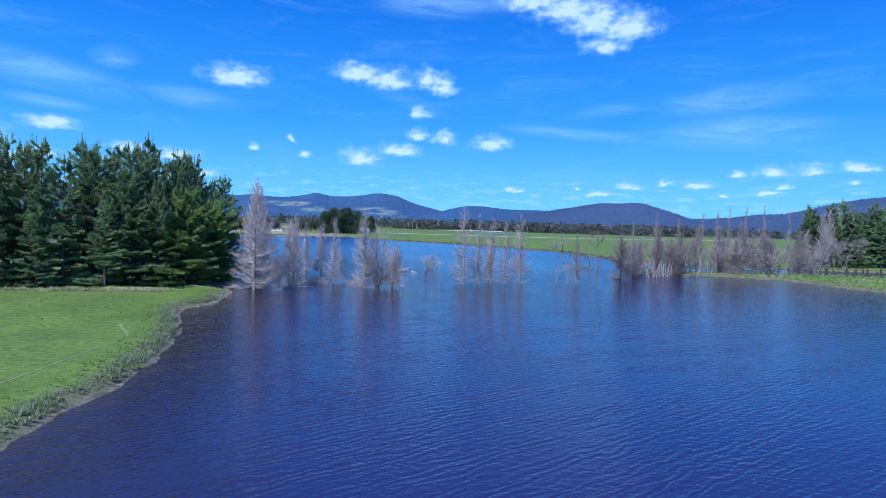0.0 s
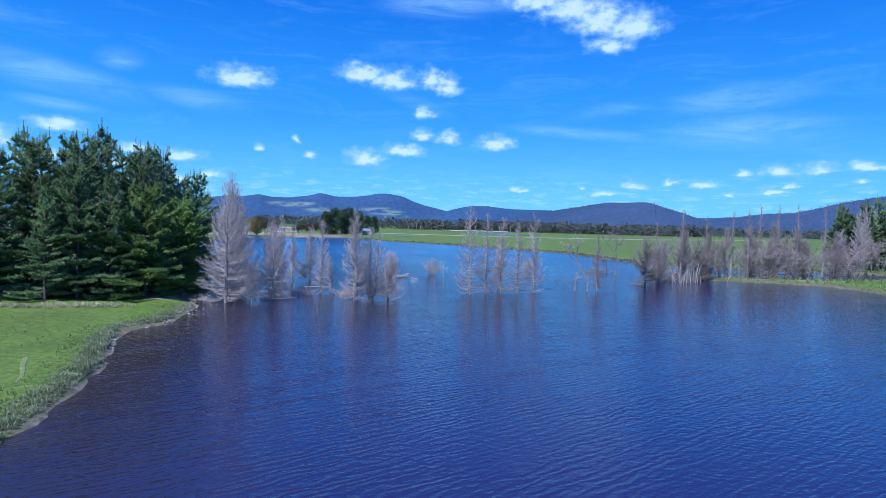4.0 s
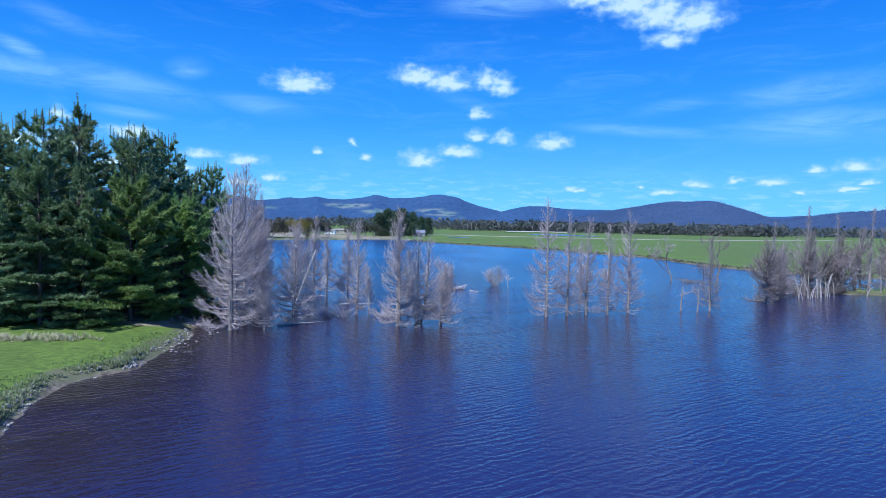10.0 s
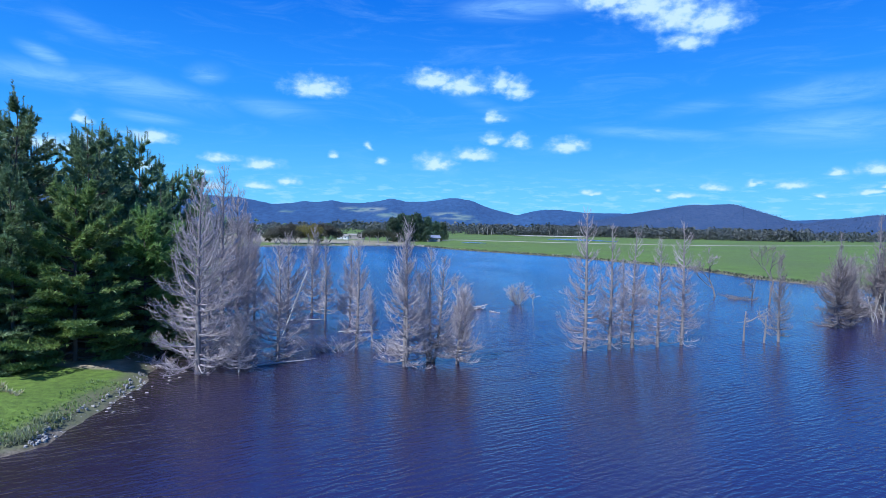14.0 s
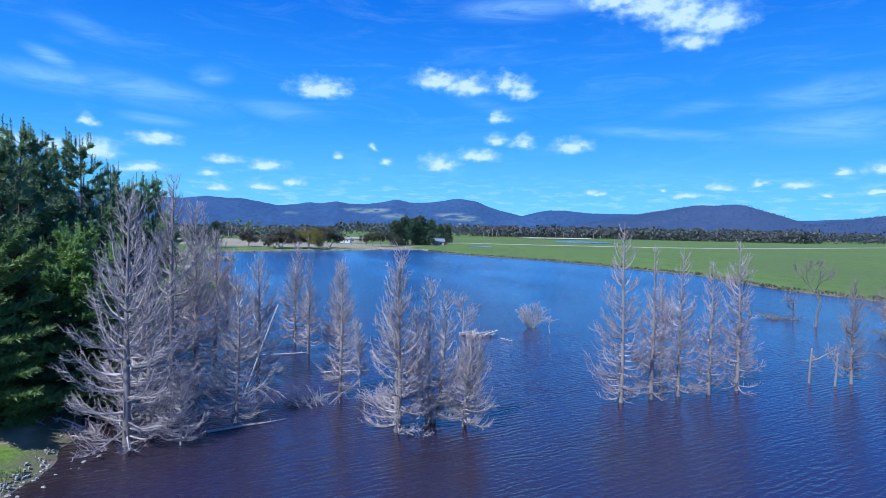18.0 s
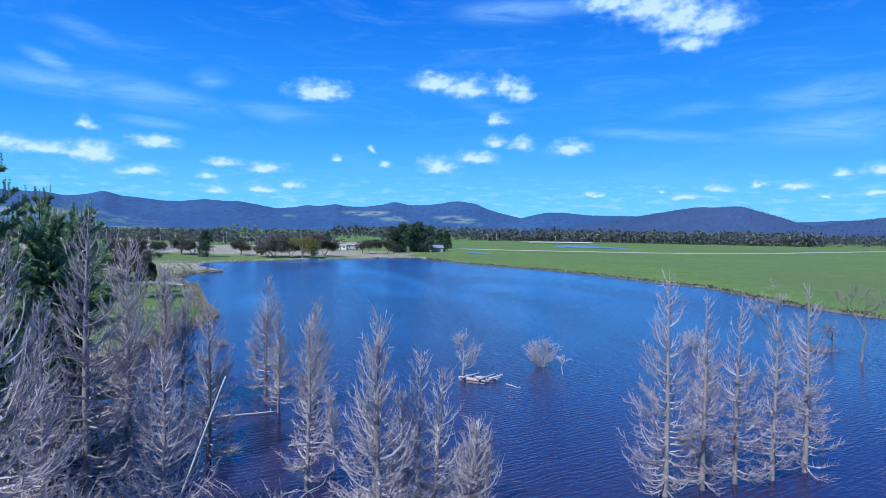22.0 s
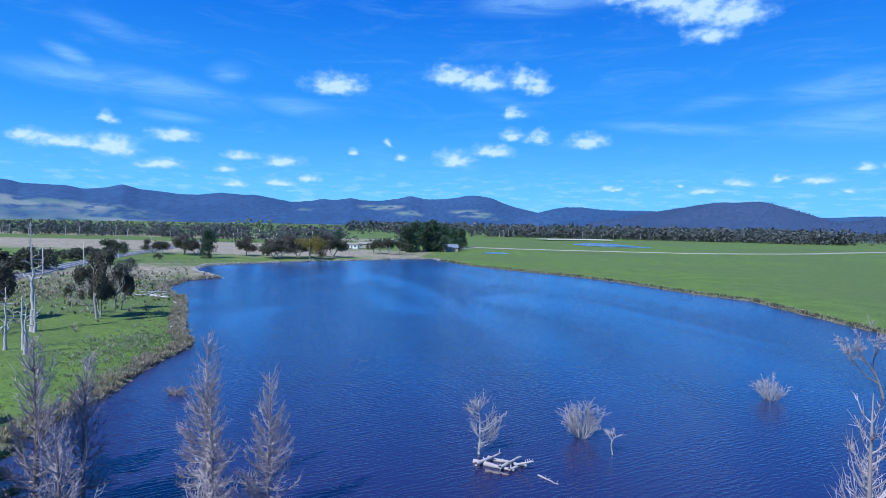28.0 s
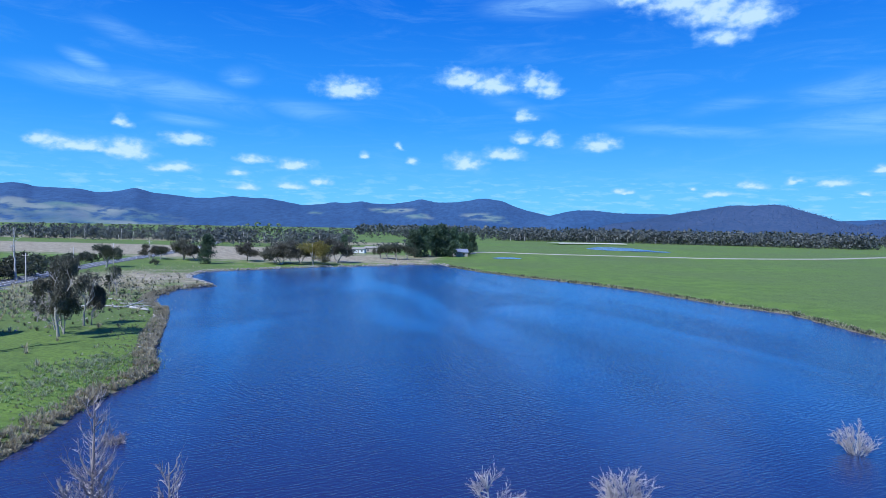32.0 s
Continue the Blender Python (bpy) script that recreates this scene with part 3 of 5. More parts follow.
        if name in ("round_hill", "near_rise"):
            HILL_SPOTS.extend((float(px), float(py), float(pz)) for px, py, pz, pk in zip(x.ravel(), y.ravel(), z.ravel(), gk.ravel()) if -0.75 < pk < 0.06 and pz > 14)
        tagged(ob, "distant wooded hills with a few pale clearings, haze painted in as blue", "hill", kind="structure")


make_ground()
make_water()
make_hills()

# ---- dead trees standing in the lake ----


def trunk_path(h, lean, rng, bend=0.12, steps=9):
    a, b = rng.uniform(0, 6.28), rng.uniform(0, 6.28)
    out = []
    for i in range(steps + 1):
        t = i / steps
        out.append(Vector((lean * t + bend * math.sin(t * 4 + a) * t, bend * math.sin(t * 3.3 + b) * t, -0.9 + (h + 0.9) * t)))
    return out


def along(path, t):
    s = min(max(t, 0), 0.9999) * (len(path) - 1)
    i = int(s)
    return path[i].lerp(path[i + 1], s - i)


def crown(limbs, twigs, tree, limb_mat=None, twig_mat=None):
    """Bare limbs and their fine twigs as one crown."""
    thick = len(limbs.faces)
    ob = limbs.join(twigs).out("crown", limb_mat or DEAD_BARK, tree, "bare limbs with a haze of fine twigs")
    ob.data.materials.append(twig_mat or DEAD_TWIG)
    ob.data.polygons.foreach_set("material_index", [0] * thick + [1] * (len(limbs.faces) - thick))


def dead_conifer(x, y, h, seed, lean=0.0, width=0.3, stems=1, low=0.06, label="", dense=1.0, bark_mat=None, limb_mat=None, twig_mat=None, stout=1.0, whips=1):
    """A leafless conifer: straight trunk, candelabra limbs that sweep up, feathery twigs below and bare leaders at the top."""
    rng = random.Random(seed)
    tree = tagged(new("dead_tree"), label or "bare grey dead conifer standing in the lake", "dead tree", "drowned trees")
    tree.location = (x, y, 0)
    wood, limbs, twigs = Soup(), Soup(), Soup()
    paths = []
    for s in range(stems):
        hh = h * (1 if s == 0 else rng.uniform(0.72, 0.95))
        path = trunk_path(hh, lean + (0 if s == 0 else rng.uniform(-1, 1) * h * 0.1), rng)
        if s:
            shift = Vector((rng.uniform(-0.5, 0.5), rng.uniform(-0.4, 0.4), 0))
            path = [p + shift * min(1, i / 2) for i, p in enumerate(path)]
        r = 0.0155 * hh
        wood.tube(path, [r * (1 - i / (len(path) - 1)) ** 0.85 + 0.012 for i in range(len(path))], 8)
        paths.append((path, hh, r))
    lift = Vector((0, 0, 1))
    for path, hh, r in paths:
        z = hh * low * 0.5 + rng.uniform(0, 0.3)
        while z < hh * 0.97:
            up = z / hh
            t = (z + 0.9) / (hh + 0.9)
            reach = hh * width * 1.12 * (1 - up) ** 0.95 * (0.7 + 0.3 * min(1, up / 0.14)) + 0.28
            feather = (1.25 - 1.2 * max(0, up - 0.3)) * dense
            for k in range((rng.choice((3, 4, 4, 5)) if stems == 1 else rng.choice((2, 2, 3))) if up < 0.66 else rng.choice((1, 2, 2, 3))):
                length = reach * rng.uniform(0.5, 1.12)
                a = rng.uniform(0, 6.283)
                out = Vector((math.cos(a), math.sin(a), 0))
                rise0 = -0.3 - 0.15 * max(0.0, 1 - up / 0.15) + 1.15 * up + rng.uniform(-0.14, 0.14)
                sweep = rng.uniform(0.25, 0.7) + 0.35 * up
                start = along(path, t) + out * r * 0.4 * (1 - up)
                cross = Vector((-out.y, out.x, 0))
                drift = cross * rng.uniform(-0.3, 0.3)
                pts = []
                for i in range(6):
                    s = i / 5
                    pts.append(start + (out + drift * s) * length * s * (1 - 0.22 * s * s) + Vector((0, 0, length * (rise0 * s + sweep * s ** 2.4))))
                thick = min(0.066, 0.024 + 0.0165 * length) * stout
                limbs.tube(pts, [thick * (1 - 0.82 * i / 5) for i in range(6)], 4, cap=False)
                # side shoots in a flat fan, turning up at the tips, each with fine twigs
                for j in range(int(3 + length * 3.2)):
                    s = rng.uniform(0.15, 0.95)
                    at = along(pts, s)
                    side = (cross * rng.choice((-1, 1)) * rng.uniform(0.5, 1.0) + out * rng.uniform(0.35, 0.9) + lift * (rng.uniform(-0.1, 0.3) + 0.9 * max(0.0, up - 0.3))).normalized()
                    size = length * rng.uniform(0.18, 0.38) * (1.15 - 0.5 * s) + 0.12
                    mid = at + side * size * 0.55
                    tip = mid + (side * 0.35 + lift * rng.uniform(0.15, 0.5)) * size
                    limbs.tube([at, mid, tip], [0.017 * stout, 0.013 * stout, 0.005], 3, cap=False)
                    for q in range(int((1.5 + size * 2.8) * feather)):
                        b = at.lerp(mid, rng.random()) if rng.random() < 0.5 else mid.lerp(tip, rng.random())
                        way = side * 0.5 + lift * (rng.uniform(0.05, 0.55) + 0.5 * up) + spread(rng) * 0.5
                        twigs.twig(b, b + way * rng.uniform(0.25, 0.6), 0.0105)
                for j in range(int((1.5 + length * 2.6) * feather)):
                    at = along(pts, rng.uniform(0.1, 1.0) ** 0.85)
                    way = out * 0.35 + lift * rng.uniform(0.1, 0.7) + spread(rng) * 0.65
                    twigs.twig(at, at + way * rng.uniform(0.25, 0.6), 0.011)
            # long steep whips that make a broom of the upper half
            for k in range(whips if 0.32 < up < 0.93 and stems < 3 else 0):
                length = hh * width * rng.uniform(0.55, 1.0) * (1 - up) ** 0.6 + 0.35
                a = rng.uniform(0, 6.283)
                out = Vector((math.cos(a), math.sin(a), 0))
                start = along(path, t)
                pts = [start + out * length * (0.75 * s - 0.25 * s * s) + lift * length * (0.45 * s + 0.75 * s * s) + spread(rng) * 0.04 * s for s in (0, 0.25, 0.5, 0.75, 1.0)]
                limbs.tube(pts, [(0.02 + 0.009 * length) * stout * q for q in (1, 0.8, 0.6, 0.42, 0.2)], 4, cap=False)
                for j in range(int(5 + length * 7 * dense)):
                    at = along(pts, rng.uniform(0.12, 1.0))
                    way = out * rng.uniform(0.0, 0.5) + lift * rng.uniform(0.3, 0.9) + spread(rng) * 0.55
                    twigs.twig(at, at + way * rng.uniform(0.3, 0.8), 0.0115)
            z += hh * rng.uniform(0.024, 0.042)
    wood.out("trunk", bark_mat or TRUNK_BARK, tree, smooth=True)
    crown(limbs, twigs, tree, limb_mat, twig_mat)
    return tree


def branching(soup, twigs, start, way, length, radius, depth, rng, leaves=None, gnarl=0.35, split=3):
    """A limb that bends, forks and ends in twigs."""
    pts, here, d = [start], start.copy(), way.normalized()
    steps = 4
    for i in range(steps):
        d = (d + spread(rng) * gnarl * 0.5 + Vector((0, 0, 0.06))).normalized()
        here = here + d * length / steps
        pts.append(here.copy())
    soup.tube(pts, [radius * (1 - 0.45 * i / steps) for i in range(steps + 1)], 6 if depth > 2 else 4, cap=False)
    if depth == 0:
        if leaves is not None:
            leaves.append(here)
        if twigs is not None:
            for k in range(11):
                at = along(pts, rng.uniform(0.2, 1))
                tip = at + (d * 0.7 + spread(rng) * 0.8) * length * rng.uniform(0.25, 0.7)
                twigs.twig(at, tip, 0.016)
                mid = at.lerp(tip, 0.5)
                twigs.twig(mid, mid + (d * 0.5 + spread(rng)) * length * 0.3, 0.012)
        return
    for k in range(rng.choice((split - 1, split, split))):
        at = along(pts, rng.uniform(0.45, 1.0) if k else 1.0)
        turn = (d + spread(rng) * 0.85).normalized()
        branching(soup, twigs, at, turn, length * rng.uniform(0.62, 0.82), radius * 0.55, depth - 1, rng, leaves, gnarl, split)


def dead_broadleaf(x, y, h, seed, name="dead_tree", label="", mat=None, depth=4, lean=0.0, base_z=-0.4, stems=1, twiggy=True, cat="dead tree", spread_out=0.5, radius=0.026, twig_mat=None):
    rng = random.Random(seed)
    tree = tagged(new(name), label or "bare forked dead tree bleached pale", cat)
    tree.location = (x, y, 0)
    wood, twigs = Soup(), Soup()
    for s in range(stems):
        way = Vector((lean + rng.uniform(-1, 1) * (0.12 if stems == 1 else spread_out), rng.uniform(-1, 1) * (0.1 if stems == 1 else spread_out), 1))
        branching(wood, twigs if twiggy else None, Vector((rng.uniform(-.1, .1) * stems, rng.uniform(-.1, .1) * stems, base_z)), way, h * (0.42 if stems == 1 else 0.36), h * radius / (1 + 0.25 * (stems - 1)), depth, rng)
    wood.out("trunk", mat or DEAD_BARK, tree, smooth=True)
    if twiggy:
        twigs.out("crown", twig_mat or DEAD_TWIG, tree, "haze of fine bleached twigs")
    return tree


def dead_shrub(x, y, h, seed, wide, label, round_top=False):
    """A bare bush: either a fan of stems from one base, or crooked limbs that spread and turn up from a short trunk; fine shoots at the ends."""
    rng = random.Random(seed)
    bush, wood, twigs = tagged(new("dead_shrub"), label, "dead shrub"), Soup(), Soup()
    bush.location = (x, y, 0)
    path = trunk_path(h * 0.9, 0.1, rng, 0.2)
    if not round_top:
        wood.tube(path, [0.026 * h * (1 - i / len(path)) + 0.012 for i in range(len(path))], 7)
    for k in range(34 if round_top else 22):
        a = rng.uniform(0, 6.283)
        out = Vector((math.cos(a), math.sin(a), 0))
        if round_top:
            start, tilt, length = Vector((out.x * 0.15, out.y * 0.15, -0.3)), rng.uniform(0.0, 1.0) ** 0.6, h * rng.uniform(0.6, 1.0)
            pts = [start + out * tilt * h * wide * (s ** 0.8) + Vector((0, 0, (0.3 + length * (1 - 0.45 * tilt)) * s)) + spread(rng) * 0.05 * h * (s > 0) for s in (0, 0.25, 0.5, 0.75, 1.0)]
        else:
            t = rng.uniform(0.08, 0.95)
            start, length = along(path, 0.15 + 0.83 * t), h * wide * (1.15 - 0.8 * t) * rng.uniform(0.6, 1.1)
            lift = rng.uniform(0.0, 0.35) + 0.5 * t
            pts = [start + out * length * s * (1 - 0.2 * s) + Vector((0, 0, length * (lift * s * 0.5 + 0.5 * s * s))) + spread(rng) * 0.05 * length * (s > 0) for s in (0, 0.25, 0.5, 0.75, 1.0)]
        wood.tube(pts, [(0.009 * h + 0.006) * (1 - 0.8 * i / 4) for i in range(5)], 5, cap=False)
        for j in range(14 if round_top else 10):
            at = along(pts, rng.uniform(0.3, 1.0))
            way = (out * 0.5 + Vector((0, 0, 0.8)) + spread(rng) * 0.7).normalized()
            tip = at + way * h * rng.uniform(0.07, 0.19)
            wood.tube([at, at.lerp(tip, 0.5) + spread(rng) * 0.03, tip], [0.014, 0.011, 0.004], 3, cap=False)
            for q in range(6):
                b = at.lerp(tip, rng.uniform(0.2, 1.0))
                twigs.twig(b, b + (way * 0.8 + spread(rng) * 0.6) * h * rng.uniform(0.03, 0.09), 0.008)
    wood.out("trunk", WHITE_BARK, bush, smooth=True)
    twigs.out("crown", DEAD_TWIG, bush, "fine pale twigs")


# tall skeletons beside the pines
dead_conifer(-21.1, 93.8, 15.1, 11, 0.2, 0.31, low=0.05, dense=1.4, whips=2, label="large bare dead conifer with drooping low limbs in shallow water")
dead_conifer(-23.0, 102.3, 16.9, 12, 0.0, 0.26, low=0.05, dense=1.3, whips=1, label="tallest bare dead conifer with a slender spire top")
dead_conifer(-23.7, 107.3, 15.0, 13, 0.0, 0.27, low=0.06, dense=1.25, whips=4, label="bare dead conifer with a broom of steep upper limbs")
dead_conifer(-22.4, 98.4, 12.2, 14, -0.3, 0.24, low=0.05, dense=0.9)
dead_conifer(-16.5, 98.6, 10.0, 15, 0.1, 0.31, low=0.05, dense=1.25)
dead_conifer(-18.1, 94.4, 4.6, 16, 0.1, 0.34, low=0.12, bark_mat=WHITE_BARK, label="short broken dead trunk with whitened upper stem")
dead_conifer(-27.6, 121.6, 10.6, 17, 0.2, 0.2, low=0.25, dense=0.9, whips=3)
dead_conifer(-21.3, 125.3, 11.3, 19, 0.0, 0.2, low=0.06, dense=1.4)
dead_conifer(-15.6, 122.4, 9.6, 20, 0.0, 0.22, low=0.06, dense=1.35)
dead_conifer(-18.1, 119.8, 9.7, 21, 0.1, 0.16, low=0.15)
dead_conifer(-19.2, 109.2, 10.7, 22, 0.0, 0.26, low=0.08, dense=1.15, bark_mat=DARK_BARK)
dead_conifer(-26.3, 116.2, 12.8, 23, 0.0, 0.2, low=0.3, dense=1.0, whips=3, bark_mat=DARK_BARK)
# middle clump
dead_conifer(-11.2, 105.4, 10.6, 31, 0.2, 0.15, low=0.08)
dead_conifer(-10.2, 108.4, 5.8, 32, -0.3, 0.14, low=0.3, dense=0.5, bark_mat=WHITE_BARK, label="slim whitened dead trunk with few limbs")
dead_conifer(-5.6, 98.2, 12.0, 33, 0.0, 0.24, low=0.05, dense=1.15, stems=2, label="bare dead conifer with twin pale stems")
dead_conifer(-3.6, 100.2, 9.9, 34, -0.2, 0.24, stems=3, low=0.1, label="bare dead conifer with several upright stems")
dead_conifer(-1.4, 99.8, 6.4, 35, 0.6, 0.36, stems=2, low=0.08)
# row of five beyond the gap
for i, (px, py, ph, pw) in enumerate(((10.7, 106.9, 14.0, 0.22), (13.3, 108.0, 12.2, 0.16), (15.8, 109.2, 12.0, 0.18), (18.5, 110.0, 11.1, 0.17), (21.4, 111.6, 12.7, 0.21))):
    dead_conifer(px, py, ph, 51 + i, 0.0, pw * 0.92, low=0.06, dense=0.95, stout=0.9, whips=0, limb_mat=MAUVE_TWIG, twig_mat=MAUVE_TWIG, label="tall narrow dead conifer rising from open water")
dead_conifer(16.4, 116.3, 8.5, 57, 0.1, 0.15, low=0.2, dense=0.8)
# loose snags


def broken_snag(x, y, h, reach, seed, label):
    """A snapped trunk with one long side limb and a few twigs."""
    rng, tree, wood, limb, twigs = random.Random(seed), tagged(new("dead_tree"), label, "dead tree", "drowned trees"), Soup(), Soup(), Soup()
    tree.location = (x, y, 0)
    path = trunk_path(h, 0.1, rng, 0.1, 6)
    wood.tube(path, [0.13 * (1 - 0.09 * i) * rng.uniform(0.9, 1.1) for i in range(7)], 8)
    wood.out("trunk", TRUNK_BARK, tree, smooth=True)
    start = along(path, 0.72)
    pts = [start + Vector((reach * t, 0.2 * t, h * (0.2 * t + 0.3 * t * t))) + spread(rng) * 0.06 for t in (0, 0.25, 0.5, 0.75, 1.0)]
    limb.tube(pts, [0.085, 0.07, 0.055, 0.035, 0.012], 6, cap=False)
    for k in range(16):
        at = along(pts, rng.uniform(0.25, 1.0)) if k % 3 else along(path, rng.uniform(0.4, 1.0))
        tip = at + (spread(rng) + Vector((0.3, 0, 0.3))) * rng.uniform(0.4, 1.1)
        limb.tube([at, at.lerp(tip, 0.5) + spread(rng) * 0.05, tip], [0.025, 0.018, 0.006], 4, cap=False)
        for q in range(7):
            b = at.lerp(tip, rng.uniform(0.2, 1.0))
            twigs.twig(b, b + spread(rng) * rng.uniform(0.2, 0.5), 0.009)
    limb.out("limb", TRUNK_BARK, tree, "long crooked side limb")
    twigs.out("crown", MAUVE_TWIG, tree, "sparse fine twigs")


broken_snag(29.1, 115.0, 3.2, 2.9, 61, "broken dead snag with one long side limb")
broken_snag(30.9, 114.3, 2.9, -0.7, 62, "short snapped dead trunk in open water")
dead_conifer(32.9, 115.3, 9.4, 63, -0.1, 0.17, low=0.1, dense=0.8, limb_mat=TRUNK_BARK, twig_mat=BROWN_TWIG)
dead_broadleaf(47.6, 148.1, 9.8, 64, lean=0.06, depth=4, mat=DARK_BARK, twig_mat=BROWN_TWIG, radius=0.02, label="dark forked dead tree in open water")
dead_broadleaf(48.4, 156.0, 5.2, 65, lean=0.1, depth=3, mat=DARK_BARK, twig_mat=BROWN_TWIG, label="small leaning dead snag on a mat of debris")
dead_broadleaf(43.0, 158.0, 8.6, 66, lean=0.03, depth=4, mat=DARK_BARK, radius=0.02)
dead_shrub(-2.7, 135.2, 5.0, 67, 0.5, "whitened many-stemmed dead shrub in open water")
dead_shrub(6.5, 140.3, 4.3, 68, 0.42, "pale bushy dead shrub in open water", True)
dead_broadleaf(8.6, 136.6, 3.1, 69, depth=2, label="thin pale dead sapling in open water", cat="dead shrub", mat=WHITE_BARK)
dead_shrub(29.4, 155.2, 3.0, 70, 0.62, "round pale dead bush in open water", True)
# thicket on the low bank to the east
for i, (px, py, ph, pw) in enumerate(((45.6, 126.3, 9.2, 0.44), (59.0, 139.0, 10.5, 0.36), (55.0, 139.5, 8.5, 0.4), (66.0, 142.0, 10.5, 0.38), (71.0, 144.5, 11.5, 0.34), (76.0, 143.5, 10.5, 0.38),
                                      (80.8, 152.0, 12.0, 0.36), (85.5, 150.0, 13.0, 0.34), (94.0, 154.5, 12.0, 0.36), (97.0, 155.5, 9.0, 0.42), (104.0, 154.5, 11.0, 0.42),
                                      (50.0, 131.0, 7.4, 0.32), (63.0, 141.0, 8.5, 0.42), (79.5, 142.0, 9.0, 0.42), (89.5, 151.5, 10.0, 0.4))):
    dead_conifer(px, py, ph, 80 + i, 0.0, pw, low=0.04, dense=0.6, stout=1.6, stems=1 + i % 2, limb_mat=DARK_BARK if i % 3 == 0 else TRUNK_BARK, twig_mat=MAUVE_TWIG if i % 3 else BROWN_TWIG, bark_mat=DARK_BARK if i % 2 else None,
                 label="tangled brown-grey dead tree on the low bank")
for i, (px, py, ph) in enumerate(((58.2, 138.8, 15.0), (64.6, 141.5, 13.6), (70.5, 141.4, 15.2), (74.8, 142.6, 16.2), (82.0, 150.5, 17.2), (86.8, 151.0, 17.2), (93.4, 153.6, 17.6), (101.0, 155.0, 16.6), (52.6, 138.4, 12.0))):
    dead_conifer(px, py, ph, 170 + i, 0.2, 0.09, low=0.5, dense=0.5, stout=1.3, limb_mat=TRUNK_BARK, twig_mat=MAUVE_TWIG, label="tall thin bare dead trunk rising from the thicket")
for i, (px, py, ph) in enumerate(((124.0, 173.0, 17.5), (129.0, 177.0, 18.5), (136.0, 182.0, 18.5), (118.0, 171.0, 12.0), (142.0, 184.0, 18.0))):
    dead_conifer(px, py, ph, 110 + i, 0.0, 0.24, low=0.1, dense=0.7, stems=2, label="bare grey dead tree beside the back channel")

for i, (px, py, ph) in enumerate(((56.0, 141.5, 8.5), (60.5, 142.5, 9.5), (65.0, 140.5, 8.0), (68.5, 142.0, 10.0), (73.5, 142.0, 8.5), (78.0, 141.0, 9.0), (84.0, 148.0, 8.0), (88.0, 147.5, 9.0),
                                  (93.0, 148.5, 7.5), (99.0, 149.0, 8.5), (104.5, 148.5, 8.0), (52.5, 137.5, 6.5), (119.0, 168.5, 9.0), (126.0, 170.0, 11.0), (131.0, 172.5, 12.0), (113.0, 168.0, 8.0))):
    dead_broadleaf(px, py, ph, 130 + i, stems=3, depth=4, spread_out=0.4, radius=0.018, label="tangled many-stemmed dead shrub on the low bank", cat="dead shrub", mat=DARK_BARK if i % 2 else TRUNK_BARK, twig_mat=BROWN_TWIG if i % 3 == 0 else MAUVE_TWIG)

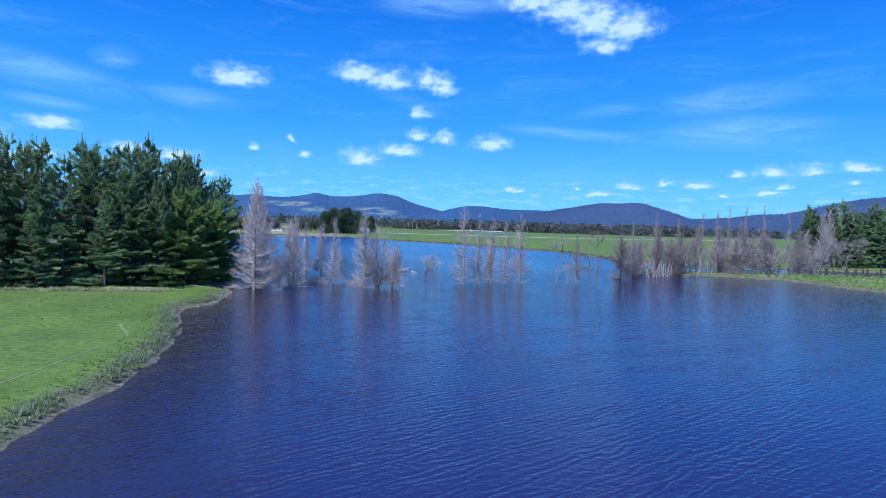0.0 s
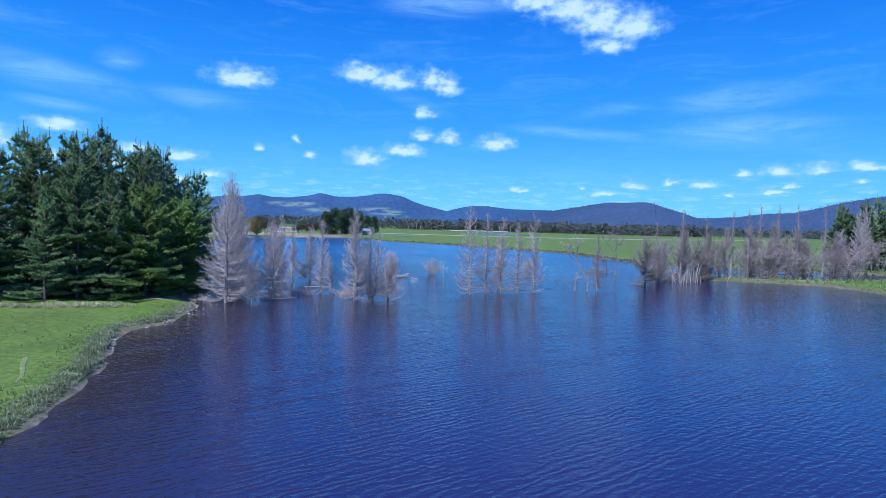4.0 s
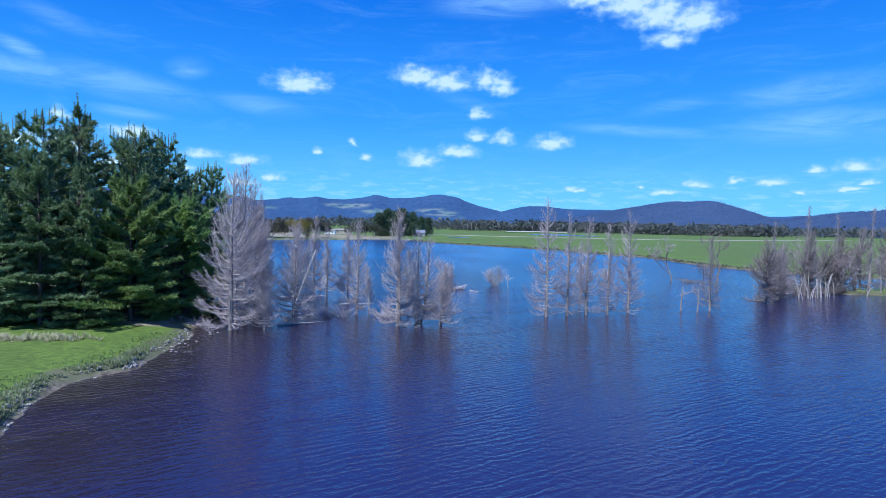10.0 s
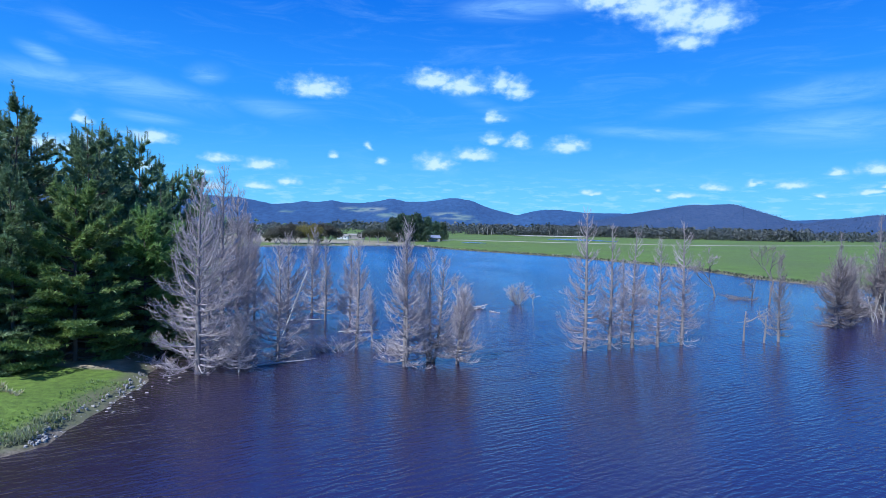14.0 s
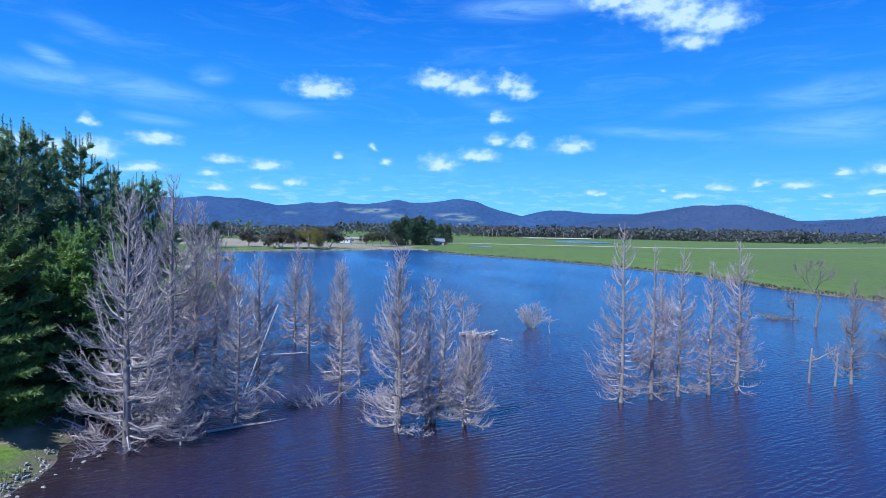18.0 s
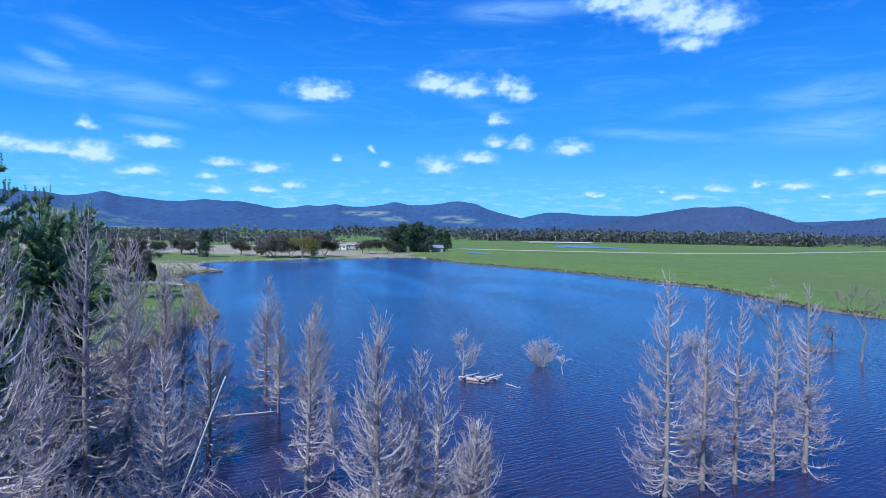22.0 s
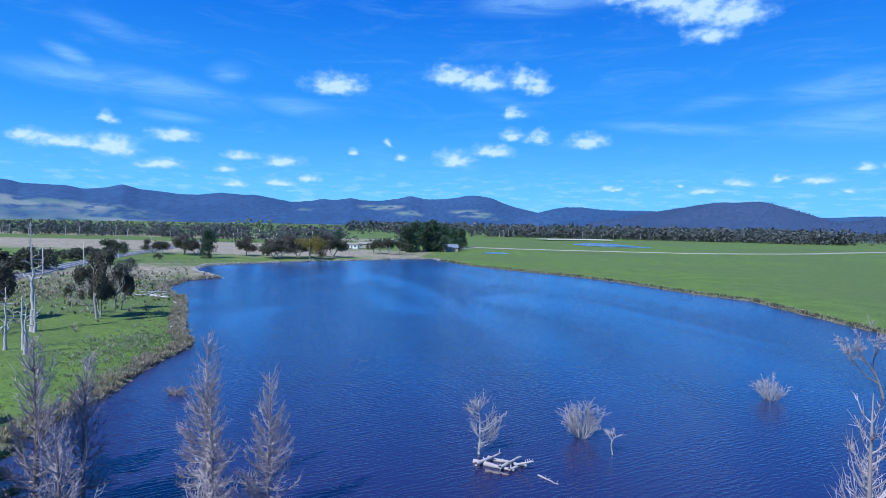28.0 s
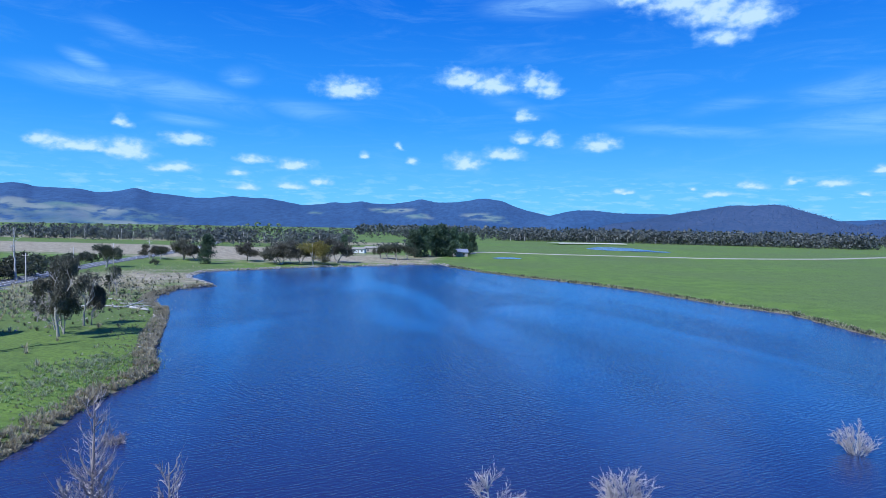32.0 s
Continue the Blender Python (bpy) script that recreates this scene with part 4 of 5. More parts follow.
# ---- pine grove ----


def pine(h, seed, name="pine_tree", wide=0.24, fresh=False, low=0.08, tufts=1.0):
    """A pine with whorls of limbs carrying brushes of needles, upright candles at the top."""
    rng = random.Random(seed)
    tree = new(name)
    wood, leaf = Soup(), Soup()
    path = trunk_path(h, 0, rng, 0.15)
    wood.tube([p + Vector((0, 0, 0.5)) for p in path], [0.014 * h * (1 - i / (len(path) - 1)) ** 1.3 + 0.025 for i in range(len(path))], 7)
    z = h * low

    def brush(at, way, size):
        way = way.normalized()
        for _ in range(6):
            d = (way * 0.85 + spread(rng) * 0.7).normalized()
            side = d.cross(spread(rng)).normalized() * size * 0.135
            a, i = at + way * size * rng.uniform(-0.35, 0.3), len(leaf.verts)
            leaf.verts += [a + side, a - side, at + d * size * rng.uniform(0.7, 1.15)]
            leaf.faces.append((i, i + 1, i + 2))

    while z < h * 0.97:
        up = z / h
        reach = h * wide * (1 - up) ** 0.6 * (0.85 + 0.15 * min(1, up / 0.2)) + 0.3
        for k in range(rng.choice((4, 5, 5, 6)) if up < 0.8 else rng.choice((3, 4))):
            a = rng.uniform(0, 6.283)
            length = reach * rng.uniform(0.5, 1.2) * (1 + 0.22 * math.sin(a * 2 + 5 * up + seed))
            out = Vector((math.cos(a), math.sin(a), 0))
            rise0, sweep = -0.22 + 0.8 * up + rng.uniform(-0.1, 0.1), rng.uniform(0.08, 0.3) + 0.5 * max(0, up - 0.6)
            start = along(path, (z + 0.9) / (h + 0.9)) + Vector((0, 0, rng.uniform(-0.2, 0.2)))
            pts = [start + out * length * s + Vector((0, 0, length * (rise0 * s + sweep * s * s))) for s in (0, 0.25, 0.5, 0.75, 1.0)]
            wood.tube(pts, [(0.012 + 0.012 * length) * (1 - 0.8 * i / 4) for i in range(5)], 4, cap=False)
            for j in range(int((7 + length * 19) * tufts * (1 if up < 0.72 else 0.8))):
                s = rng.uniform(0.22, 1.0) ** 0.7
                side = Vector((-out.y, out.x, 0)) * rng.uniform(-1, 1) * length * 0.26 * (1.15 - 0.75 * s)
                at = along(pts, s) + side + Vector((0, 0, rng.uniform(-0.05, 0.1)))
                brush(at, out * 0.8 + side * 0.35 + Vector((0, 0, 0.25 + 0.5 * up)) + spread(rng) * 0.25, rng.uniform(0.3, 0.5))
            if up > 0.5:
                for c in range(3):
                    at = along(pts, rng.uniform(0.5, 1.0))
                    for q in range(rng.choice((4, 6, 7)) if up > 0.7 else 4):
                        brush(at + Vector((0, 0, 0.21 * q)), Vector((0, 0, 1)), 0.23)
        z += h * rng.uniform(0.03, 0.05) if up < 0.8 else h * 0.034
    for q in range(5):
        brush(path[-1] + Vector((0, 0, -1.0 + 0.25 * q)), Vector((0, 0, 1)), 0.22)
    wood.out("trunk", PINE_BARK, tree, smooth=True)
    leaf.out("crown", PINE_FRESH if fresh else PINE_LEAF, tree)
    return tree


PINES = [pine(20.5, 201, wide=0.22, low=0.06), pine(19.0, 202, wide=0.25, low=0.05), pine(20.0, 203, wide=0.23, low=0.06), pine(13.5, 204, wide=0.42, fresh=True, low=0.04, tufts=1.5)]
GROVE = [  # x, y, height, template
    (-36.9, 97.0, 20.6, 0), (-34.8, 103.3, 19.6, 1), (-35.1, 110.6, 20.2, 2), (-32.1, 115.0, 18.0, 1), (-30.8, 93.6, 13.4, 3), (-33.5, 91.5, 14.5, 1),
    (-41.0, 92.0, 18.2, 2), (-44.5, 97.0, 20.0, 0), (-48.0, 91.0, 18.5, 1), (-40.5, 104.0, 20.4, 2), (-46.5, 104.0, 20.2, 0), (-52.5, 96.0, 20.2, 2),
    (-54.5, 90.0, 18.6, 0), (-58.5, 95.0, 20.0, 1), (-62.5, 90.0, 19.0, 2), (-67.0, 95.0, 20.3, 0), (-53.0, 104.0, 20.5, 1), (-60.0, 103.0, 20.6, 2),
    (-41.0, 112.0, 20.0, 0), (-47.5, 112.5, 20.4, 1), (-38.0, 119.5, 18.5, 2), (-70.5, 89.5, 18.0, 1), (-74.0, 97.0, 20.0, 2),
    (-50.5, 88.6, 15.0, 1), (-57.5, 88.0, 14.0, 2), (-66.0, 88.5, 14.5, 0), (-36.5, 91.0, 16.0, 2), (-44.0, 91.0, 17.0, 1), (-51.0, 92.5, 18.0, 0), (-29.0, 100.0, 12.0, 3), (-38.5, 88.9, 12.5, 0), (-45.5, 88.3, 11.5, 2), (-81.0, 93.0, 19.0, 0), (-33.0, 99.0, 18.5, 2), (-37.5, 93.5, 19.0, 1), (-33.8, 114.5, 17.0, 0), (-35.2, 106.5, 18.6, 1), (-31.0, 106.0, 14.5, 2),
]

# the front of the grove slants towards the south-west
GROVE = [(x, y + 0.3 * min(0.0, x + 31), h + 0.03 * min(0.0, x + 31), k) for x, y, h, k in GROVE]


def plant(models, rows, label, category, group, seed, sink=0.35, slim=1.0):
    rng, used = random.Random(seed), set()
    for px, py, ph, k in rows:
        model = models[k]
        tall = MODEL_HEIGHT[model.name]
        m = Matrix.Translation((px, py, ground_at(px, py) - sink)) @ Matrix.Rotation(rng.uniform(0, 6.28), 4, "Z")
        if k in used:
            ob = copy_thing(model, m)
        else:
            ob = model
            used.add(k)
        s = ph / tall
        ob.matrix_basis = m @ Matrix.Diagonal((s * slim * rng.uniform(0.95, 1.1), s * slim * rng.uniform(0.95, 1.1), s, 1))
        tagged(ob, label if isinstance(label, str) else label[k], category, group)


MODEL_HEIGHT = dict(zip((p.name for p in PINES), (20.5, 19.0, 20.0, 13.5)))
plant(PINES, GROVE, ("tall dark green pine in a dense lakeside grove",) * 3 + ("broad lighter green pine at the edge of the grove",), "pine tree", "pine grove", 5)

# ---- living trees and scrub ----


def leafy(h, seed, leaf_mat, bark_mat=None, name="gum_tree", depth=3, puff=1.1, count=46, size=0.34, stems=1, trunk=0.4, open_crown=0.9, bare=0.0):
    """A broad-leaved tree: forked limbs that end in loose clumps of leaves."""
    rng = random.Random(seed)
    tree = new(name)
    wood, leaf, ends = Soup(), Soup(), []
    for s in range(stems):
        way = Vector((rng.uniform(-0.2, 0.2) * stems, rng.uniform(-0.2, 0.2) * stems, 1))
        branching(wood, None, Vector((0.25 * s, 0, -0.3)), way, h * trunk, h * 0.032 / (1 + 0.3 * (stems - 1)), depth, rng, ends, 0.4)
    for end in (e for e in ends if e.z > h * bare):
        flat = Vector((1, 1, rng.uniform(0.7, 1.0)))
        for k in range(count):
            v = spread(rng)
            at = end + Vector((v.x * flat.x, v.y * flat.y, v.z * flat.z)) * puff * rng.uniform(0.3, 1.0) * open_crown
            d = (spread(rng) + Vector((0, 0, -0.3))).normalized()
            side = d.cross(spread(rng))
            leaf.blade(at, at + d * size * rng.uniform(0.7, 1.3), size * 0.28, side.normalized() if side.length > 1e-3 else Vector((1, 0, 0)))
    wood.out("trunk", bark_mat or GUM_BARK, tree, smooth=True)
    leaf.out("crown", leaf_mat, tree)
    top = max(v.z for v in leaf.verts)
    MODEL_HEIGHT[tree.name] = top
    return tree


def cypress(h, seed):
    """A dense dark conifer, leafy to the ground, with a lumpy crown."""
    rng = random.Random(seed)
    tree, wood, leaf = new("cypress_tree"), Soup(), Soup()
    wood.tube(trunk_path(h * 0.8, 0, rng), [0.4 * (1 - 0.09 * i) for i in range(10)], 7)
    for k in range(34):
        up = rng.random() ** 0.8
        a, out = rng.uniform(0, 6.28), h * 0.27 * (1 - up) ** 0.5 * rng.uniform(0.4, 1)
        lobe, big = Vector((math.cos(a) * out, math.sin(a) * out, h * (0.06 + 0.84 * up))), h * 0.125 * rng.uniform(0.7, 1.2)
        for j in range(70):
            v = spread(rng)
            at = lobe + v * big * rng.uniform(0.6, 1.05)
            d = (v * 0.5 + spread(rng) * 0.6 + Vector((0, 0, 0.35))).normalized()
            leaf.blade(at - d * 0.3, at + d * 0.65, 0.34, d.cross(v + Vector((0.01, 0.02, 0))).normalized())
    wood.out("trunk", PINE_BARK, tree, smooth=True)
    leaf.out("crown", CYPRESS_LEAF, tree)
    MODEL_HEIGHT[tree.name] = max(v.z for v in leaf.verts)
    return tree


NEAR_GUMS = [leafy(9.0, 301, GUM_LEAF, puff=1.1, count=190, size=0.27, depth=4, trunk=0.36, bare=0.42), leafy(8.0, 302, GUM_LEAF, puff=1.0, count=150, size=0.27, depth=4, stems=2, trunk=0.3, bare=0.35),
             leafy(6.0, 303, SCRUB_LEAF, puff=0.8, count=70), leafy(8.5, 304, GUM_LEAF, puff=0.7, count=16, size=0.3, depth=4, trunk=0.34)]
plant(NEAR_GUMS, [(-72.6, 184.6, 13.4, 0), (-73.6, 186.8, 8.6, 1), (-76.1, 194.6, 10.2, 3), (-75.4, 195.6, 7.6, 1), (-86.9, 178.1, 10.4, 1), (-91.5, 181.0, 9.0, 0), (-98.9, 234.8, 8.0, 3), (-94.0, 176.0, 8.0, 1), (-108.6, 249.0, 6.6, 2), (-86.5, 196.0, 5.0, 2), (-96.0, 188.0, 6.5, 0), (-101.5, 236.0, 5.6, 2)],
      "pale-trunked gum tree with sparse brownish olive leaves on the pasture", "gum tree", "gums by the shore", 7, 0.1, 0.58)
FAR_TREES = [leafy(11.0, 311, GUM_LEAF, puff=2.0, count=190, size=0.45, stems=2, trunk=0.3, bare=0.3), leafy(12.0, 312, SCRUB_LEAF, puff=2.0, count=190, size=0.45, trunk=0.3),
             leafy(11.5, 313, GOLD_LEAF, puff=2.0, count=160, size=0.42, stems=2, trunk=0.3), leafy(5.0, 314, SCRUB_LEAF, puff=1.1, count=11, size=0.85, stems=3, name="shrub"),
             cypress(18.0, 315)]
plant(FAR_TREES, [(-158, 311, 9.8, 1), (-173, 364, 8.0, 0), (-168, 362, 7.0, 1), (-157, 364, 11.3, 0), (-150, 362, 9.5, 0), (-134, 344, 14.0, 4), (-126, 366, 9.8, 0), (-104, 353, 11.9, 0), (-109, 358, 10.0, 0),
                  (-99, 364, 11.0, 0), (-91, 358, 12.0, 2), (-84, 373, 12.6, 0), (-112, 480, 12.4, 4)],
      ("olive-leaved gum tree on the far shore", "dark scrubby tree on the far shore", "yellowing tree beside the far shore", "", "dark cypress tree standing on the far shore"), "tree", "far shore trees", 8, 0.1)


def more(model, rows, label, category, group, seed, first=False):
    rng = random.Random(seed)
    for k, (px, py, ph) in enumerate(rows):
        m = Matrix.Translation((px, py, ground_at(px, py) - 0.15)) @ Matrix.Rotation(rng.uniform(0, 6.28), 4, "Z")
        ob = model if first and k == 0 else copy_thing(model, m)
        s = ph / MODEL_HEIGHT[model.name]
        ob.matrix_basis = m @ Matrix.Diagonal((s * rng.uniform(0.95, 1.2), s * rng.uniform(0.95, 1.2), s, 1))
        tagged(ob, label, category, group)


more(FAR_TREES[4], [(-57, 436, 17), (-52, 444, 20), (-46, 452, 19.5), (-44, 466, 21), (-38, 474, 19), (-50, 462, 19), (-33, 492, 15.5), (-29, 516, 15), (-36, 452, 11), (-60, 452, 17), (-27, 472, 9)],
     "dark cypress tree in a dense clump beside the house", "cypress tree", "cypress clump", 10)
more(FAR_TREES[1], [(-62, 409, 9.5), (-68, 413, 9.0), (-57, 412, 8.5), (-73, 417, 7.5)], "dark low tree beside the cypress clump", "tree", "far shore trees", 11)
rng_s = random.Random(12)
more(FAR_TREES[3], [(-166 - 14 * rng_s.random() - i * 1.1, 262 + i * 5.5 + rng_s.uniform(-3, 3), rng_s.uniform(3.5, 6.0)) for i in range(17)] + [(-146 - 22 * rng_s.random() - i * 1.6, 228 + i * 4.2 + rng_s.uniform(-4, 4), rng_s.uniform(3.5, 6.5)) for i in range(24)] + [(-150 - 8 * (i % 5) - 3 * rng_s.random(), 222 + 8.5 * (i // 5) + 4 * rng_s.random(), rng_s.uniform(4.5, 8.0)) for i in range(30)] + [(-181, 330, 4.4), (-186, 341, 4.0), (-150, 330, 3.0), (-118, 372, 3.2)],
     "dark green roadside scrub bush", "shrub", "roadside scrub", 13, True)
more(FAR_TREES[0], [(-152, 238, 10.0), (-160, 245, 9.0), (-163, 252, 10.5), (-120, 186, 9.0), (-128, 200, 9.5), (-135, 214, 9.0)], "olive-leaved gum tree beside the road", "gum tree", "roadside trees", 14)
more(PINES[0], [(125, 181, 17.0), (129, 186, 18.5), (134, 183, 19.0), (141, 187, 20.5), (149, 184, 20.0), (157, 190, 19.0)], "dark pine beyond the back channel", "pine tree", "channel pines", 15)
more(PINES[1], [(132, 178, 15.0), (138, 177, 16.0), (146, 177, 17.5), (153, 180, 18.5)], "dark pine beyond the back channel", "pine tree", "channel pines", 16)

more(FAR_TREES[4], [(126, 181, 14.0), (132, 186, 16.5), (138, 182, 16.0), (145, 186, 18.0), (152, 184, 18.5)], "dense dark conifer beyond the back channel", "conifer tree", "channel conifers", 17)
for i, (px, py, ph) in enumerate(((-83.5, 171.0, 8.5), (-80.0, 166.0, 7.0), (-91.0, 173.0, 9.0), (-77.5, 189.5, 8.0))):
    dead_broadleaf(px, py, ph, 420 + i, depth=4, base_z=0.4, stems=2, spread_out=0.35, radius=0.02, label="grey twiggy dead tree beside the gums")

# bleached snags on the pasture


def snag(x, y, h, seed, label, girth=0.03, limbs=6, fork=False):
    """A standing bleached trunk with a broken top and a few crooked limbs."""
    rng, tree, s = random.Random(seed), tagged(new("dead_tree"), label, "dead tree"), Soup()
    tree.location = (x, y, ground_at(x, y) - 0.1)
    path = [p + Vector((rng.uniform(-1, 1), rng.uniform(-1, 1), 0)) * h * 0.006 * min(i, 4) / 2 for i, p in enumerate(trunk_path(h, rng.uniform(-0.5, 0.5), rng, 0.05, 12))]
    s.tube(path, [h * girth * (1 - 0.85 * i / 12) * (1.5 if i < 2 else 1) * rng.uniform(0.88, 1.1) for i in range(13)], 9)
    s.out("trunk", WHITE_BARK, tree, smooth=True)
    for k in range(limbs):
        t = rng.uniform(0.3 if fork else 0.5, 0.95)
        a, c = rng.uniform(0, 6.28), Soup()
        way = Vector((math.cos(a), math.sin(a), rng.uniform(0.1, 1.3)))
        branching(c, None, along(path, t), way, h * rng.uniform(0.07, 0.2) * (1.35 - t), h * girth * 0.55 * (1.25 - t), 2, rng, None, 1.1, 2)
        c.out("limb", WHITE_BARK, tree, smooth=True)


snag(-74.2, 172.0, 14.2, 401, "tall white dead gum with a crooked broken top", 0.03, 9)
snag(-73.4, 171.4, 6.0, 407, "short white dead trunk beside a taller one", 0.05, 3)
snag(-67.6, 159.5, 8.6, 402, "white forked dead gum snag on the pasture", 0.03, 9, fork=True)
snag(-65.3, 160.0, 7.4, 403, "short white dead trunk on the pasture", 0.04, 4)
snag(-63.0, 157.6, 6.8, 408, "leaning white dead trunk with a snapped top on the pasture", 0.045, 3)
snag(-88.6, 176.0, 12.5, 409, "bleached dead gum rising out of a bushy one", 0.02, 9, fork=True)
snag(-148.0, 258.0, 16.0, 404, "tall pale dead gum beside the road", 0.022, 8)
snag(-90.5, 357.0, 10.0, 405, "thin white dead gum before a yellowing tree", 0.02)
dead_broadleaf(-82.3, 216.0, 4.5, 406, depth=3, base_z=0.2, lean=2.2, twiggy=False, mat=WHITE_BARK, label="fallen white dead gum crown on the shore", radius=0.05)


def log(ax, ay, bx, by, r, z=0.3, label="bleached fallen log on the pasture", mat=None, sag=0.0):
    rng = random.Random(int(ax * 31 + ay * 7))
    s = Soup()
    a, b = Vector((ax, ay, z)), Vector((bx, by, z + sag))
    pts = [a.lerp(b, i / 6) + Vector((0, 0, rng.uniform(-0.04, 0.04))) for i in range(7)]
    s.tube(pts, [r * (1 - 0.08 * i) * rng.uniform(0.85, 1.12) for i in range(7)], 8)
    for k in range(3):
        at = along(pts, rng.uniform(0.3, 0.95))
        s.tube([at, at + Vector((rng.uniform(-0.5, 0.5), rng.uniform(-0.5, 0.5), 0.3)) * (0.4 + 3 * r)], [r * 0.4, r * 0.15], 5)
    ob = s.out("log", mat or WHITE_BARK, smooth=True)
    tagged(ob, label, "log", "driftwood")


log(-93.2, 214.8, -86.0, 217.0, 0.32, 0.95)
log(-83.0, 216.6, -76.5, 213.7, 0.3, 0.85)
log(-85.0, 214.6, -79.0, 218.6, 0.2, 1.05)
log(-101.6, 194.2, -99.1, 197.3, 0.3, 0.95)
log(-82.0, 214.0, -80.5, 218.0, 0.16, 1.25, sag=0.9)
log(-88.0, 221.0, -82.0, 223.0, 0.16, 0.9)
log(-96.0, 228.0, -91.0, 226.0, 0.14, 0.9)
log(-3.0, 133.4, 0.2, 132.0, 0.22, 0.1, "thick weathered log afloat beside a dead shrub", DEAD_BARK)
log(-1.9, 134.2, 1.2, 133.0, 0.16, 0.1, "weathered log afloat beside a dead shrub", DEAD_BARK)
log(-2.8, 132.4, -0.8, 134.8, 0.16, 0.3, "weathered log resting across other logs", DEAD_BARK)
log(-0.9, 132.0, 0.7, 134.2, 0.15, 0.32, "bleached log resting across other logs")
log(-0.2, 131.9, 1.5, 133.6, 0.12, 0.2, "bleached log resting across other logs")
log(-2.0, 131.8, -0.2, 131.3, 0.15, 0.05, "dark log afloat beside paler ones", DARK_BARK)
log(0.2, 132.6, 1.7, 132.2, 0.1, 0.35, "short broken branch on the log heap", DEAD_BARK, sag=0.5)
log(2.0, 131.6, 3.4, 130.2, 0.07, 0.03, "dark stick floating on the lake", DEAD_BARK)
log(-23.6, 117.2, -18.0, 119.8, 0.10, 0.12, "fallen pale trunk lying in the water")
log(-17.5, 96.5, -13.4, 99.5, 0.09, 0.06, "fallen dead branch lying in the water", DEAD_BARK)
log(-18.3, 103.5, -15.6, 103.9, 0.09, -0.3, "pale dead trunk leaning out of the water", sag=7.6)
log(-14.6, 112.2, -10.4, 113.6, 0.07, 0.1, "thin pale fallen branch in the water")
log(83.5, 137.6, 88.5, 138.6, 0.22, 0.3, "flat weathered plank log on the low bank")


def brush_pile(x, y, r, h, seed, label, limb_mat=None, twig_mat=None):
    """Fallen branches half under water."""
    rng = random.Random(seed)
    ob, limbs, twigs = tagged(new("brush_pile"), label, "brush"), Soup(), Soup()
    ob.location = (x, y, 0)
    for k in range(26):
        a = rng.uniform(0, 6.28)
        p = Vector((math.cos(a) * r * rng.random(), math.sin(a) * r * 0.6 * rng.random(), -0.1))
        q = p + Vector((rng.uniform(-1, 1) * r, rng.uniform(-0.6, 0.6) * r, h * rng.uniform(0.3, 1.2)))
        limbs.tube([p, p.lerp(q, 0.5) + Vector((0, 0, 0.15 * h)), q], [0.05, 0.035, 0.012], 4, cap=False)
        for j in range(14):
            at = p.lerp(q, rng.uniform(0.2, 1))
            twigs.twig(at, at + spread(rng) * rng.uniform(0.3, 0.8) * min(1, h), 0.014)
    limbs.out("limb", limb_mat or DEAD_BARK, ob)["kind"] = "stuff"
    twigs.out("twig", twig_mat or DEAD_TWIG, ob)["kind"] = "stuff"


brush_pile(-13.2, 103.2, 2.4, 1.4, 501, "grey fallen branches half sunk beside dead trees")
brush_pile(-8.0, 104.4, 1.4, 0.9, 502, "grey fallen branches half sunk beside dead trees")
brush_pile(-35.7, 147.0, 1.2, 0.8, 503, "dead bush half sunk near the shore", DARK_BARK, MAUVE_TWIG)
brush_pile(46.8, 155.2, 3.4, 0.8, 504, "brown mat of dead branches in the water", DARK_BARK, BROWN_TWIG)
brush_pile(-25.5, 95.5, 2.0, 0.9, 506, "grey fallen branches on the shaded shore")
brush_pile(53.0, 140.0, 2.5, 1.8, 507, "tangle of dead branches on the low bank", DARK_BARK, BROWN_TWIG)
brush_pile(62.0, 139.6, 3.0, 1.6, 508, "tangle of dead branches on the low bank", DARK_BARK, BROWN_TWIG)
brush_pile(57.5, 136.5, 3.4, 1.5, 510, "dark tangle of fallen branches at the foot of pale stakes", DARK_BARK, BROWN_TWIG)

# dark stumps and fallen trunks in the back channel
rng_k = random.Random(515)
for k in range(16):
    sx, sy = (109 + (k - 4) * 1.75 + rng_k.uniform(-0.5, 0.5), 156.5 + rng_k.uniform(-1.5, 1.5)) if k > 3 else (99 + 2.6 * k, 163.5 + rng_k.uniform(-1, 1))
    s, hgt = Soup(), rng_k.uniform(1.0, 2.2)
    s.tube([Vector((0, 0, -0.8)), Vector((0.05, 0, hgt * 0.6)), Vector((rng_k.uniform(-0.3, 0.3), 0.1, hgt))], [0.34, 0.27, 0.16], 7)
    ob = s.out("stump", WET_WOOD, smooth=True)
    ob.location = (sx, sy, 0)
    tagged(ob, "dark wet stump standing in the back channel", "stump", "channel stumps")

# pale broken stakes along the thicket
rng_p = random.Random(520)
